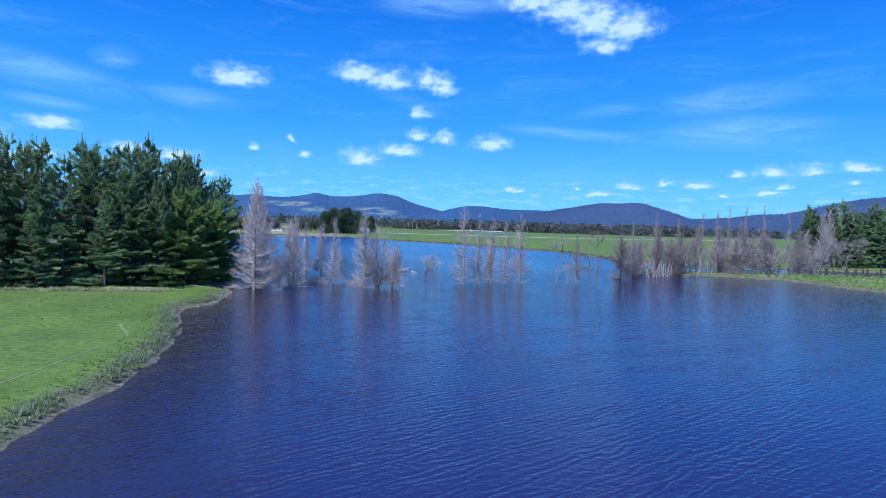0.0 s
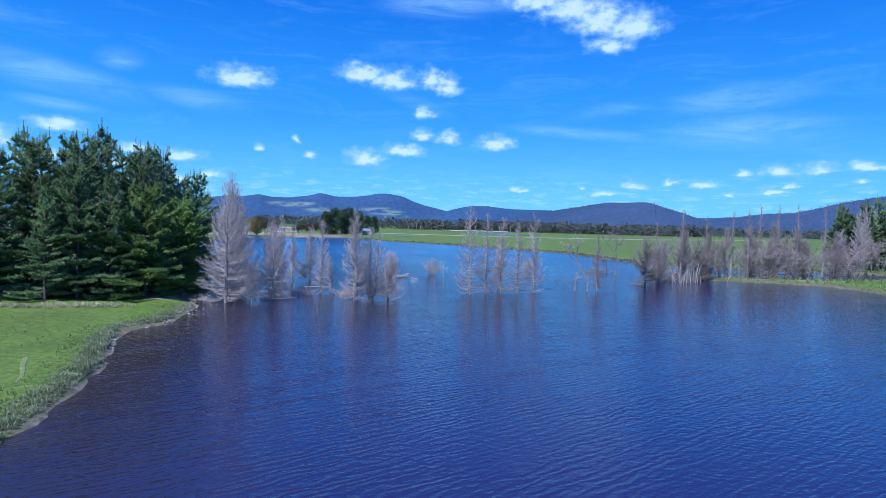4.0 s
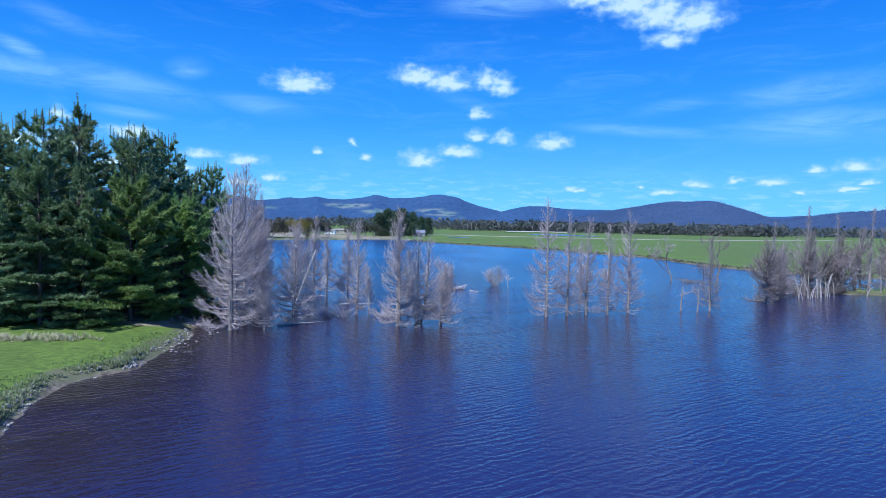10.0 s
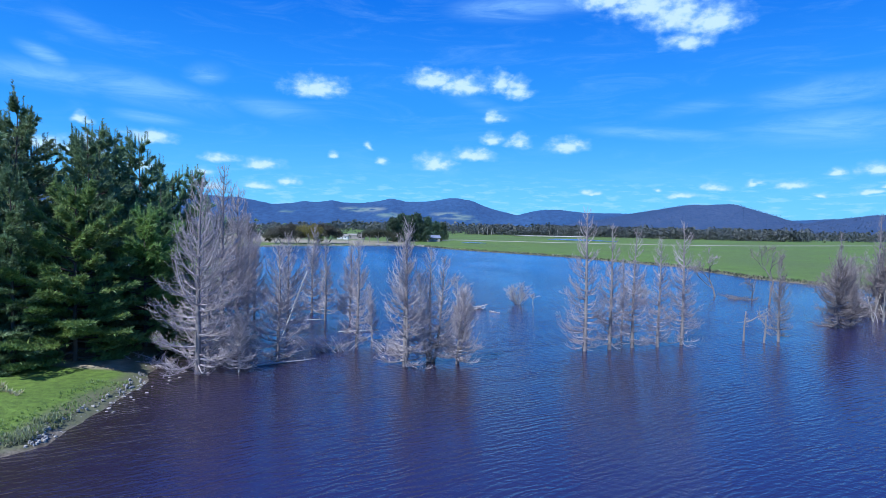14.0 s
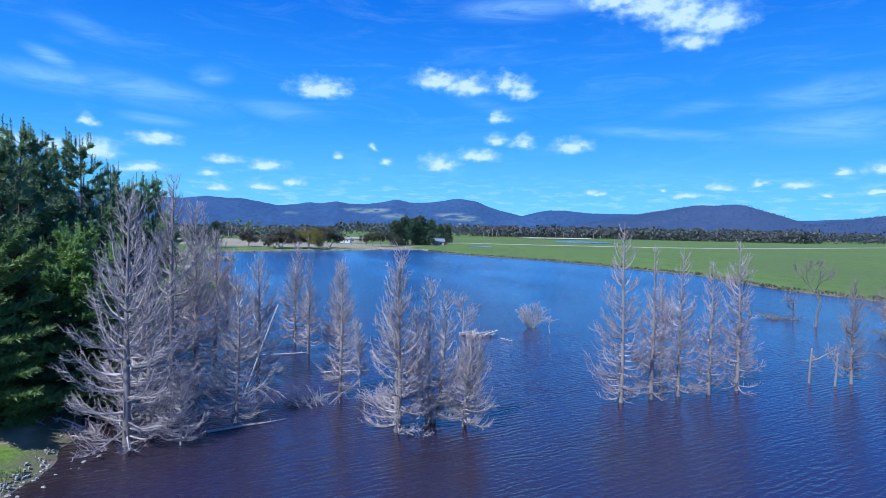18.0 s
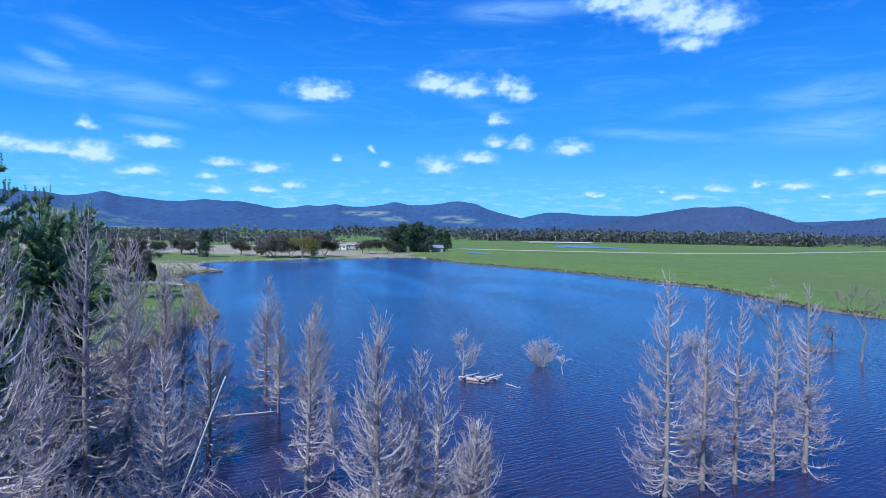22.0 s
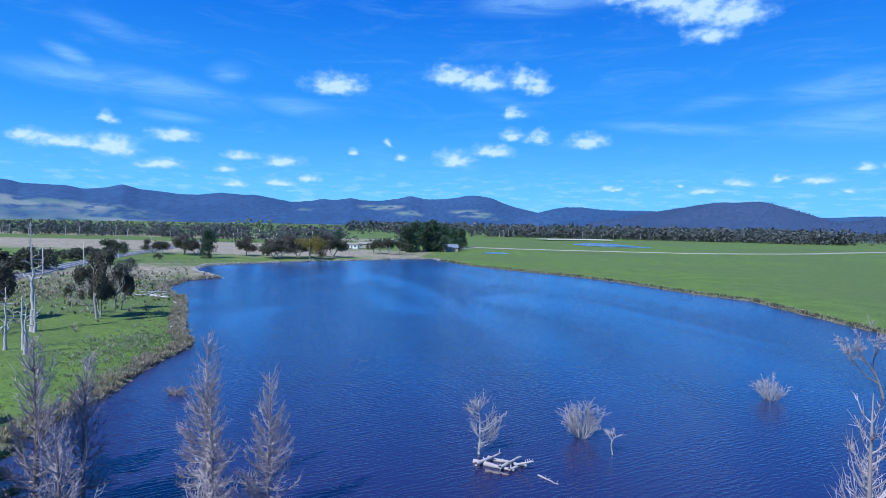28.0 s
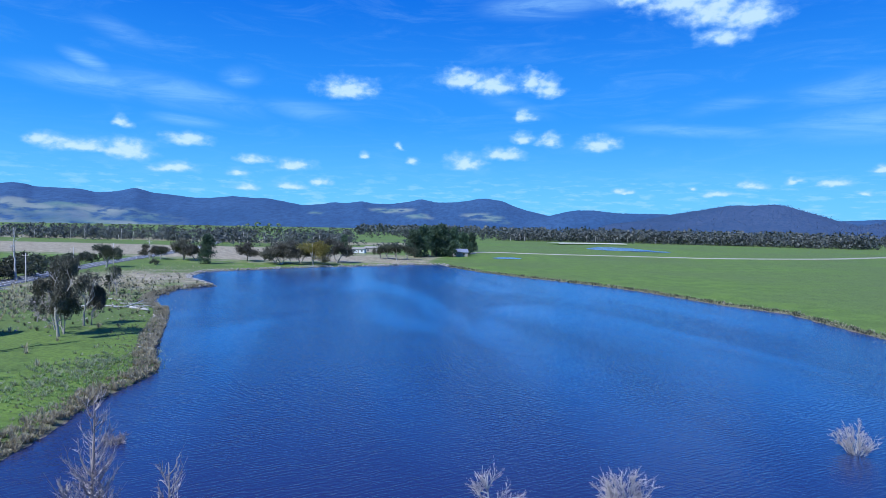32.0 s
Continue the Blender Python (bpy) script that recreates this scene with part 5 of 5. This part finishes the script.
for k in range(28):
    sx = 53.0 + k * 2.1 + rng_p.uniform(-0.8, 0.8) if k < 10 else 53.6 + (k - 10) * 0.42 + rng_p.uniform(-0.3, 0.3)
    sy = 139.2 + rng_p.uniform(-1.0, 2.2) if k < 10 else 132.0 + (k - 10) * 0.2 + rng_p.uniform(-0.8, 0.8)
    s = Soup()
    hgt, lx, ly = rng_p.uniform(1.2, 4.6), rng_p.uniform(-1.3, 1.3), rng_p.uniform(-0.6, 0.6)
    s.tube([Vector((0, 0, -0.6)), Vector((lx * 0.4, ly * 0.4, hgt * 0.5)), Vector((lx, ly, hgt))], [0.075, 0.06, 0.03], 6)
    ob = s.out("snag", DEAD_BARK if k % 2 else POLE_WOOD, smooth=True)
    ob.location = (sx, sy, 0)
    tagged(ob, "pale broken dead trunk leaning out of the bank", "snag", "pale broken snags")

# ---- grass, tussocks and rocks ----


def tussocks(name, spots, mat, label, blades=16, seed=0, kind="stuff", low=0.55):
    rng, s = random.Random(seed), Soup()
    level = height(np.array([p[0] for p in spots]), np.array([p[1] for p in spots]))
    for (x, y, h), z in zip(spots, (level - 0.05).tolist()):
        base = Vector((x, y, z))
        for k in range(blades):
            a = rng.uniform(0, 6.28)
            out = Vector((math.cos(a), math.sin(a), 0))
            start = base + out * h * 0.18 * rng.random()
            tip = base + out * h * rng.uniform(0.15, 0.75 if low > 0.5 else 1.0) + Vector((0, 0, h * rng.uniform(low, 1.1)))
            s.blade(start, tip, 0.036 * h + 0.01, Vector((-out.y, out.x, 0)))
    tagged(s.out(name, mat), label, "grass", kind=kind)


def along_shore(lo, hi, step, near, far, rng, size):
    """Spots on the land side of the lake outline from corner lo to corner hi."""
    spots = []
    for (ax, ay), (bx, by) in zip(LAKE[lo:hi], LAKE[lo + 1:hi + 1]):
        d = math.hypot(bx - ax, by - ay)
        nx, ny = -(by - ay) / d, (bx - ax) / d
        for k in range(int(d / step)):
            t, o = rng.random(), near + (far - near) * rng.random() ** 1.6
            x, y = ax + (bx - ax) * t + nx * o, ay + (by - ay) * t + ny * o
            lush = 0.75 + 0.55 * float(wobble(x, y, 11.0, 5.0))
            if rng.random() < lush + 0.25:
                spots.append((x, y, size * rng.uniform(0.5, 1.3) * min(1.25, 0.55 + 0.6 * lush)))
    return spots


rng_g = random.Random(600)
tussocks("reeds", along_shore(18, 32, 0.075, 0.1, 2.8, rng_g, 0.66), DRY_BLADE, "straw-coloured tussock grass along the lake edge", 24, 1)
tussocks("rushes", along_shore(18, 28, 0.1, 1.5, 8.0, rng_g, 0.3), OLIVE_BLADE, "grey-green rushes behind the tussock fringe", 18, 2, low=0.25)
tussocks("bank_grass", along_shore(1, 11, 0.035, 0.25, 1.6, rng_g, 0.3), OLIVE_BLADE, "long olive grass along the cut bank", 11, 3)
tussocks("bank_sward", along_shore(1, 12, 0.03, 0.6, 3.4, rng_g, 0.2), GREEN_BLADE, "long green grass behind the cut bank", 10, 4)
tussocks("far_fringe", along_shore(42, 54, 0.22, 0.1, 2.4, rng_g, 0.5), DRY_BLADE, "rough dark grass fringe of the far bank", 10, 5)
tussocks("far_rushes", along_shore(42, 54, 0.2, 0.0, 1.3, rng_g, 0.6), SCRUB_LEAF, "dark rushes at the foot of the far bank", 10, 6)
tussocks("strip_grass", [(x, y, rng_g.uniform(0.4, 1.0)) for x, y in ((rng_g.uniform(56, 150), rng_g.uniform(104, 148)) for _ in range(2200)) if shore_distance(np.array([x]), np.array([y]))[0] > 0.1], GREEN_BLADE, "rough green grass on the low bank", 12, 7)
tussocks("rough_tussocks", [(rng_g.gauss(-118, 20), rng_g.gauss(255, 38), rng_g.uniform(0.3, 0.65)) for _ in range(1500)], DRY_BLADE, "straw tussocks on rough ground beside the road", 12, 8)
tussocks("rough_clumps", [(rng_g.gauss(-112, 17), rng_g.gauss(224, 22), rng_g.uniform(0.6, 1.25)) for _ in range(900)], DRY_BLADE, "large straw tussocks on rough ground beside the road", 26, 12)
tussocks("rough_rushes", [(rng_g.gauss(-110, 17), rng_g.gauss(222, 24), rng_g.uniform(0.5, 1.0)) for _ in range(700)], SCRUB_LEAF, "dark rush clumps on rough ground beside the road", 20, 13)
tussocks("hummock_rushes", [(rng_g.gauss(-54.5, 3.0), rng_g.gauss(168, 6.5), rng_g.uniform(0.3, 0.7)) for _ in range(420)], OLIVE_BLADE, "grey-green rush tufts on a hummock", 22, 14, low=0.2)
tussocks("grove_edge", [(x + rng_g.gauss(0, 0.8), y + rng_g.gauss(0, 0.4), rng_g.uniform(0.2, 0.62)) for x, y in ((x, 86.3 + 0.3 * (x + 26) + rng_g.gauss(0, 0.5)) for x in [rng_g.uniform(-80, -26) for _ in range(75)]) for _ in range(9)], DRY_BLADE, "pale dry shrubs and grass before the pines", 30, 9, low=0.15)
tussocks("clover_patches", [(rng_g.gauss(-32, 7), rng_g.gauss(71, 5), rng_g.uniform(0.1, 0.22)) for _ in range(110)], GREEN_BLADE, "dark green weed tufts in the pasture", 16, 10)
tussocks("pasture_tufts", [(-53 + rng_g.gauss(0, 3.5), 163 + rng_g.gauss(0, 9), rng_g.uniform(0.2, 0.5)) for _ in range(700)], GREEN_BLADE, "loose green tufts in the pasture", 12, 11)


def stones(name, spots, mat, label, seed):
    """Many small low stones as one object."""
    rng, s = random.Random(seed), Soup()
    for x, y, r in spots:
        z = ground_at(x, y)
        s.tube([Vector((x, y, z - 0.1)), Vector((x + rng.uniform(-0.1, 0.1) * r, y, z + r * 0.35)), Vector((x, y + rng.uniform(-0.1, 0.1) * r, z + r * 0.6))], [r * rng.uniform(0.8, 1.1), r, r * 0.5], 6)
    tagged(s.out(name, mat), label, "stones", kind="stuff")


rng_q = random.Random(690)
stones("shore_stones", along_shore(31, 42, 0.25, 0.0, 2.0, rng_q, 0.36) + along_shore(25, 31, 0.7, 0.1, 2.4, rng_q, 0.35), ROCK, "pale stones along the far waterline", 1)
stones("bank_stones", along_shore(7, 13, 0.06, -0.2, 0.8, rng_q, 0.07), ROCK, "pale rubble along the muddy bank", 3)
stones("field_stones", [(rng_q.gauss(-118, 14), rng_q.gauss(285, 22), rng_q.uniform(0.15, 0.4)) for _ in range(130)] + [(rng_q.gauss(-84, 8), rng_q.gauss(205, 18), rng_q.uniform(0.12, 0.3)) for _ in range(40)], ROCK, "pale stones scattered over the rough ground", 2)


def rock_mesh(seed):
    bm = bmesh.new()
    bmesh.ops.create_icosphere(bm, subdivisions=2, radius=1.0)
    rng = random.Random(seed)
    off = Vector((rng.random() * 9, rng.random() * 9, rng.random() * 9))
    for v in bm.verts:
        v.co *= 0.75 + 0.5 * noise.noise(v.co * 1.3 + off)
        v.co.z *= 0.55
    data = bpy.data.meshes.new("rock")
    bm.to_mesh(data)
    bm.free()
    data.materials.append(ROCK)
    return data


ROCKS = [rock_mesh(k) for k in range(4)]
rng_r = random.Random(700)
for k in range(70):
    if k < 44:
        t = rng_r.random()
        x, y = -23.6 + 1.6 * t + rng_r.gauss(0, 0.45), 76.0 + 16.5 * t
    else:
        t = rng_r.random()
        x, y = -74 - 22 * t + rng_r.gauss(0, 1.2), 218 + 46 * t
    ob = new("rock", ROCKS[k % 4])
    s = rng_r.uniform(0.06, 0.17)
    ob.location, ob.rotation_euler, ob.scale = (x, y, max(ground_at(x, y), 0.0) + s * 0.1), (0, 0, rng_r.uniform(0, 6)), (s, s * rng_r.uniform(0.7, 1.3), s)
    tagged(ob, "small pale rock at the water's edge", "rock", "shore rocks")

# ---- road, track, ponds ----


def ribbon(name, points, width, z, mat, label, category, kind="structure", offset=0.0):
    verts, faces = [], []
    for i, (x, y) in enumerate(points):
        ax, ay = points[max(i - 1, 0)]
        bx, by = points[min(i + 1, len(points) - 1)]
        d = math.hypot(bx - ax, by - ay)
        nx, ny = (by - ay) / d, -(bx - ax) / d
        for s in (offset - width / 2, offset + width / 2):
            verts.append((x + nx * s, y + ny * s, z))
        for s in (offset + width / 2 + 0.8 * (width > 1), offset - width / 2 - 0.8 * (width > 1)):
            verts.append((x + nx * s, y + ny * s, z - (0.5 if width > 1 else 0.01)))
    for i in range(len(points) - 1):
        a, b = i * 4, i * 4 + 4
        for p, q in ((0, 1), (1, 2), (3, 0)):
            faces.append((a + p, a + q, b + q, b + p))
    ob = mesh_object(name, verts, faces, mat)
    return tagged(ob, label, category, kind=kind)


def eased(points, n=6):
    out = []
    for i in range(len(points) - 1):
        p0, p1, p2, p3 = (Vector(points[max(0, min(len(points) - 1, i + k))]) for k in (-1, 0, 1, 2))
        for j in range(n):
            t = j / n
            v = 0.5 * (2 * p1 + (p2 - p0) * t + (2 * p0 - 5 * p1 + 4 * p2 - p3) * t * t + (3 * p1 - p0 - 3 * p2 + p3) * t ** 3)
            out.append((v.x, v.y))
    return out + [points[-1]]


def footpath(points, width, mat, label):
    """A narrow worn line that follows the ground."""
    verts, faces, rng = [], [], random.Random(33)
    line = eased(points, 14)
    for i, (x, y) in enumerate(line):
        (ax, ay), (bx, by) = line[max(i - 1, 0)], line[min(i + 1, len(line) - 1)]
        d = math.hypot(bx - ax, by - ay)
        nx, ny, w = (by - ay) / d, -(bx - ax) / d, width * rng.uniform(0.55, 1.2)
        for s in (-1.0, -0.5, 0.5, 1.0):
            px, py = x + nx * s * w, y + ny * s * w
            verts.append((px, py, ground_at(px, py) + (0.03 if abs(s) < 0.8 else -0.05)))
    for i in range(len(line) - 1):
        for k in range(3):
            a = i * 4 + k
            faces.append((a, a + 1, a + 5, a + 4))
    tagged(mesh_object("footpath", verts, faces, mat), label, "path", kind="structure")


footpath([(-22.0, 40.0), (-21.8, 45.1), (-21.7, 48.0), (-21.6, 50.6), (-21.2, 53.6), (-20.3, 54.7), (-19.4, 55.2)], 0.15, DIRT, "faint pale stock path worn into the grass")
footpath([(-24.6, 61.5), (-23.6, 59.6), (-22.6, 58.0), (-21.8, 56.6), (-21.3, 55.2)], 0.24, DIRT, "pale bare patch worn into the grass")

ROAD = eased([(-120, 60), (-128, 170), (-137, 225), (-146, 255), (-158, 285), (-173, 328), (-182, 360), (-200, 424), (-236, 530), (-300, 690)])
ribbon("road", ROAD, 7.0, 1.15, ASPHALT, "grey two-lane asphalt road beside the lake", "road")
for side in (-3.0, 0.0, 3.0):
    ribbon("road_marking", ROAD, 0.16, 1.165, PAINT, "white painted road line", "road marking", offset=side)
TRACK = eased([(-34, 478), (-21, 524), (20, 518), (62, 515), (138, 514), (220, 545), (284, 592), (420, 690)])
ribbon("farm_track", TRACK, 7.0, 1.05, GRAVEL, "pale gravel farm track across the pasture", "track")
ribbon("sand_bank", [(46, 770), (66, 788), (100, 800), (132, 800)], 20.0, 2.6, SAND, "pale bank of sand beside a pond", "sand")
for cx, cy, rx, ry in ((98, 655, 26, 55), (-3, 450, 8, 11), (118, 610, 16, 14)):
    ring = [(cx + math.cos(a) * rx * (1 + 0.2 * math.sin(3 * a + cx)), cy + math.sin(a) * ry * (1 + 0.15 * math.cos(2 * a)), 1.02) for a in np.linspace(0, 6.2832, 33)[:-1]]
    tagged(mesh_object("pond", ring, [tuple(range(32))], POND), "small shallow pond in the pasture", "pond", kind="structure")

for px, py, ph in ((-141, 254, 8.5), (-151, 285, 9.0), (-163, 322, 9.0), (-176, 366, 9.0), (-193, 424, 9.0)):
    ob = tagged(new("power_pole"), "weathered timber power pole with a crossarm beside the road", "power pole", "roadside poles")
    ob.location = (px, py, ground_at(px, py))
    s = Soup()
    s.tube([Vector((0, 0, -0.5)), Vector((0, 0, ph))], [0.16, 0.11], 8)
    s.out("pole", WHITE_BARK, ob, smooth=True)
    s = Soup()
    s.box(-1.1, -0.06, ph - 0.7, 1.1, 0.06, ph - 0.56)
    s.out("crossarm", POLE_WOOD, ob)
    for ix in (-0.95, 0.0, 0.95):
        s = Soup()
        s.tube([Vector((ix, 0, ph - 0.56)), Vector((ix, 0, ph - 0.36))], [0.05, 0.04], 6)
        s.out("insulator", PAINT, ob)

# ---- buildings on the far shore ----


def house(x, y, w, d, h, roof, wall_mat, roof_mat, label, turn=0.0, verandah=False):
    ob = tagged(new("house"), label, "house")
    ob.location, ob.rotation_euler = (x, y, ground_at(x, y)), (0, 0, turn)
    s = Soup()
    s.box(-w / 2, -d / 2, -0.3, w / 2, d / 2, h)
    s.out("wall", wall_mat, ob)
    s = Soup()
    e = 0.5
    for sign in (-1, 1):
        i = len(s.verts)
        s.verts += [Vector(v) for v in ((-w / 2 - e, sign * (d / 2 + e), h - 0.15), (w / 2 + e, sign * (d / 2 + e), h - 0.15), (w / 2 + e, 0, h + roof), (-w / 2 - e, 0, h + roof),
                                        (-w / 2 - e, sign * (d / 2 + e), h - 0.03), (w / 2 + e, sign * (d / 2 + e), h - 0.03), (w / 2 + e, 0, h + roof + 0.12), (-w / 2 - e, 0, h + roof + 0.12))]
        s.faces += [tuple(i + k for k in f) for f in ((0, 1, 2, 3), (4, 5, 6, 7), (0, 1, 5, 4), (1, 2, 6, 5), (3, 0, 4, 7))]
    s.out("roof", roof_mat, ob)
    s = Soup()
    i = len(s.verts)
    for sign in (-1, 1):
        k = len(s.verts)
        s.verts += [Vector((sign * (w / 2 - 0.01), -d / 2, h)), Vector((sign * (w / 2 - 0.01), d / 2, h)), Vector((sign * (w / 2 - 0.01), 0, h + roof))]
        s.faces.append((k, k + 1, k + 2))
    s.out("gable", wall_mat, ob)
    for wx in (-0.3, 0.28):
        s = Soup()
        s.box(w * wx - 0.7, -d / 2 - 0.05, 0.9, w * wx + 0.7, -d / 2 + 0.02, 2.1)
        frame_ob = s.out("window", PAINT, ob)
        s = Soup()
        s.box(w * wx - 0.6, -d / 2 - 0.08, 1.0, w * wx + 0.6, -d / 2 - 0.02, 2.0)
        s.out("pane", GLASS, frame_ob)
    s = Soup()
    s.box(-0.45, -d / 2 - 0.06, 0, 0.45, -d / 2 + 0.02, 2.05)
    s.out("door", POLE_WOOD, ob)


house(-33, 462, 10, 7, 2.7, 1.8, BRICK, ROOF, "small house with a blue-grey steel roof under the cypress trees", 0.2)
house(-99, 471, 8, 5, 2.8, 0.8, PAINT, POLE_WOOD, "low white shed with a rusty roof beside the far shore")
house(-92, 484, 12, 6, 2.9, 1.0, BRICK, POLE_WOOD, "long dull brown shed beside the far shore")

# ---- woods across the plain ----


def woods(name, spots, label, seed, puffs=34, mat=None, leaf=1.0):
    """Far trees: rounded crowns of leaf sprays, several domes to a tree, on short trunks."""
    rng, s = random.Random(seed), Soup()
    for x, y, h in spots:
        base = Vector((x, y, 0.6))
        s.tube([base, base + Vector((rng.uniform(-1, 1), 0, h * 0.5))], [h * 0.02, h * 0.01], 3, cap=False)
        lobes = [(base + Vector((rng.uniform(-0.4, 0.4) * h, rng.uniform(-0.3, 0.3) * h, h * rng.uniform(0.08, 0.74))), h * rng.uniform(0.15, 0.27)) for _ in range(5)]
        for k in range(puffs):
            v = spread(rng)
            v.z = abs(v.z) if rng.random() < 0.75 else v.z
            lobe, big = rng.choice(lobes)
            at = lobe + Vector((v.x, v.y, v.z * 0.8)) * big * rng.uniform(0.75, 1.05)
            d = v.cross(spread(rng))
            if d.length < 1e-3:
                continue
            d = (d.normalized() + spread(rng) * 0.3).normalized()
            side = v.cross(d).normalized()
            s.blade(at - d * h * 0.09 * leaf, at + d * h * 0.11 * leaf, h * 0.085 * leaf, side)
    tagged(s.out(name, mat or FAR_LEAF), label, "woods", kind="stuff")


rng_w = random.Random(800)
spots = []
for _ in range(800):
    t = rng_w.random()
    x = -5 + 430 * t
    spots.append((x + rng_w.uniform(-12, 12), 888 - 70 * max(0, t - 0.45) / 0.55 + 150 * rng_w.random() ** 1.5 + 8, rng_w.uniform(11, 20)))
woods("far_woods", spots, "olive belt of far eucalypt woods across the plain", 1, 46, leaf=0.75)
spots = [(rng_w.uniform(400, 900), rng_w.uniform(860, 1250), rng_w.uniform(11, 19)) for _ in range(330)]
woods("far_woods", spots, "olive belt of far eucalypt woods across the plain", 2, 46, leaf=0.75)
spots = [(226 + k * 3.2 - 160 + rng_w.uniform(-1, 1), 880 - k * 0.55, rng_w.uniform(3.5, 6.0)) for k in range(100)]
woods("hedge", spots, "low dark hedge before the far woods", 3, 12)
belt = [(-150 - 540 * rng_w.random(), 592 + rng_w.uniform(0, 90)) for _ in range(46)]
spots = [(cx + rng_w.gauss(0, 9), cy + rng_w.gauss(0, 7), rng_w.uniform(9, 16)) for cx, cy in belt for _ in range(7)]
spots += [(-150 - 540 * rng_w.random(), 585 + rng_w.uniform(0, 75) + 0.18 * rng_w.uniform(0, 200), rng_w.uniform(6, 12)) for _ in range(240)]
woods("far_woods", spots, "dense belt of far gum trees across the paddocks", 4, 80, leaf=0.6)
spots = []
for _ in range(520):
    y = 860 + 900 * rng_w.random() ** 1.4
    spots.append((rng_w.uniform(-0.85, 0.02) * y, y, rng_w.uniform(7, 12)))
woods("far_woods", spots, "scattered far gum trees across the paddocks", 5)
spots = []
for _ in range(1500):
    y = 1050 + 800 * rng_w.random()
    spots.append((rng_w.uniform(-0.25, 0.85) * y, y, rng_w.uniform(15, 25)))
woods("far_woods", spots, "blue-green far woods at the foot of the hills", 6, 18)
spots = [(-0.42 * 1000 + dx, 990 + dy, hh) for dx, dy, hh in ((0, 0, 24), (14, 6, 22), (-10, 8, 20), (30, 4, 23), (44, 9, 21), (84, 0, 15), (96, 4, 14))]
woods("far_trees", spots, "dark round far trees standing above the woods", 7, 90, PINE_LEAF)
spots = [(-100 + 60 * rng_w.random(), 520 + 60 * rng_w.random(), rng_w.uniform(6, 11)) for _ in range(26)] + [(-260 + 150 * rng_w.random(), 520 + 90 * rng_w.random(), rng_w.uniform(5, 10)) for _ in range(45)]
woods("paddock_trees", spots, "scattered trees among paddocks beyond the far shore", 8, 30)
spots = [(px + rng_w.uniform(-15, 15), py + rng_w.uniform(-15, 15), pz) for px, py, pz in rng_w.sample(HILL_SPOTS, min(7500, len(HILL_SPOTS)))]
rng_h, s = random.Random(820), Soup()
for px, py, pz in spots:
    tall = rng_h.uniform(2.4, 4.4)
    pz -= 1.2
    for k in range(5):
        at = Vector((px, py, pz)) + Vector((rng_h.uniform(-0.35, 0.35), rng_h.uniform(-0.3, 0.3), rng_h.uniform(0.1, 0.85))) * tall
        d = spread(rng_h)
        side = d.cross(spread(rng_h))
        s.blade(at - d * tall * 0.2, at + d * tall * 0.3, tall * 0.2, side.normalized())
tagged(s.out("hill_woods", HAZED_HILL_LEAF), "eucalypt woods covering the nearer hills, tinted bluish for haze", "woods", kind="stuff")

# bleached dead trunks among the far belts of trees
rng_d, s = random.Random(830), Soup()
for k in range(80):
    px, py = (rng_d.uniform(-5, 430), rng_d.uniform(878, 915)) if k < 50 else (rng_d.uniform(-560, -160), rng_d.uniform(582, 610))
    tall, lean = rng_d.uniform(6, 13), rng_d.uniform(-1, 1)
    s.tube([Vector((px, py, 0.4)), Vector((px + lean * 0.4, py, tall * 0.6)), Vector((px + lean, py, tall))], [0.22, 0.18, 0.08], 4)
    fork = Vector((px + lean * 0.5, py, tall * 0.65))
    s.tube([fork, fork + Vector((rng_d.uniform(-2, 2), 0, tall * 0.25))], [0.18, 0.08], 3)
tagged(s.out("far_snags", WHITE_BARK), "bleached dead trunks among the far trees", "dead trees", kind="stuff")
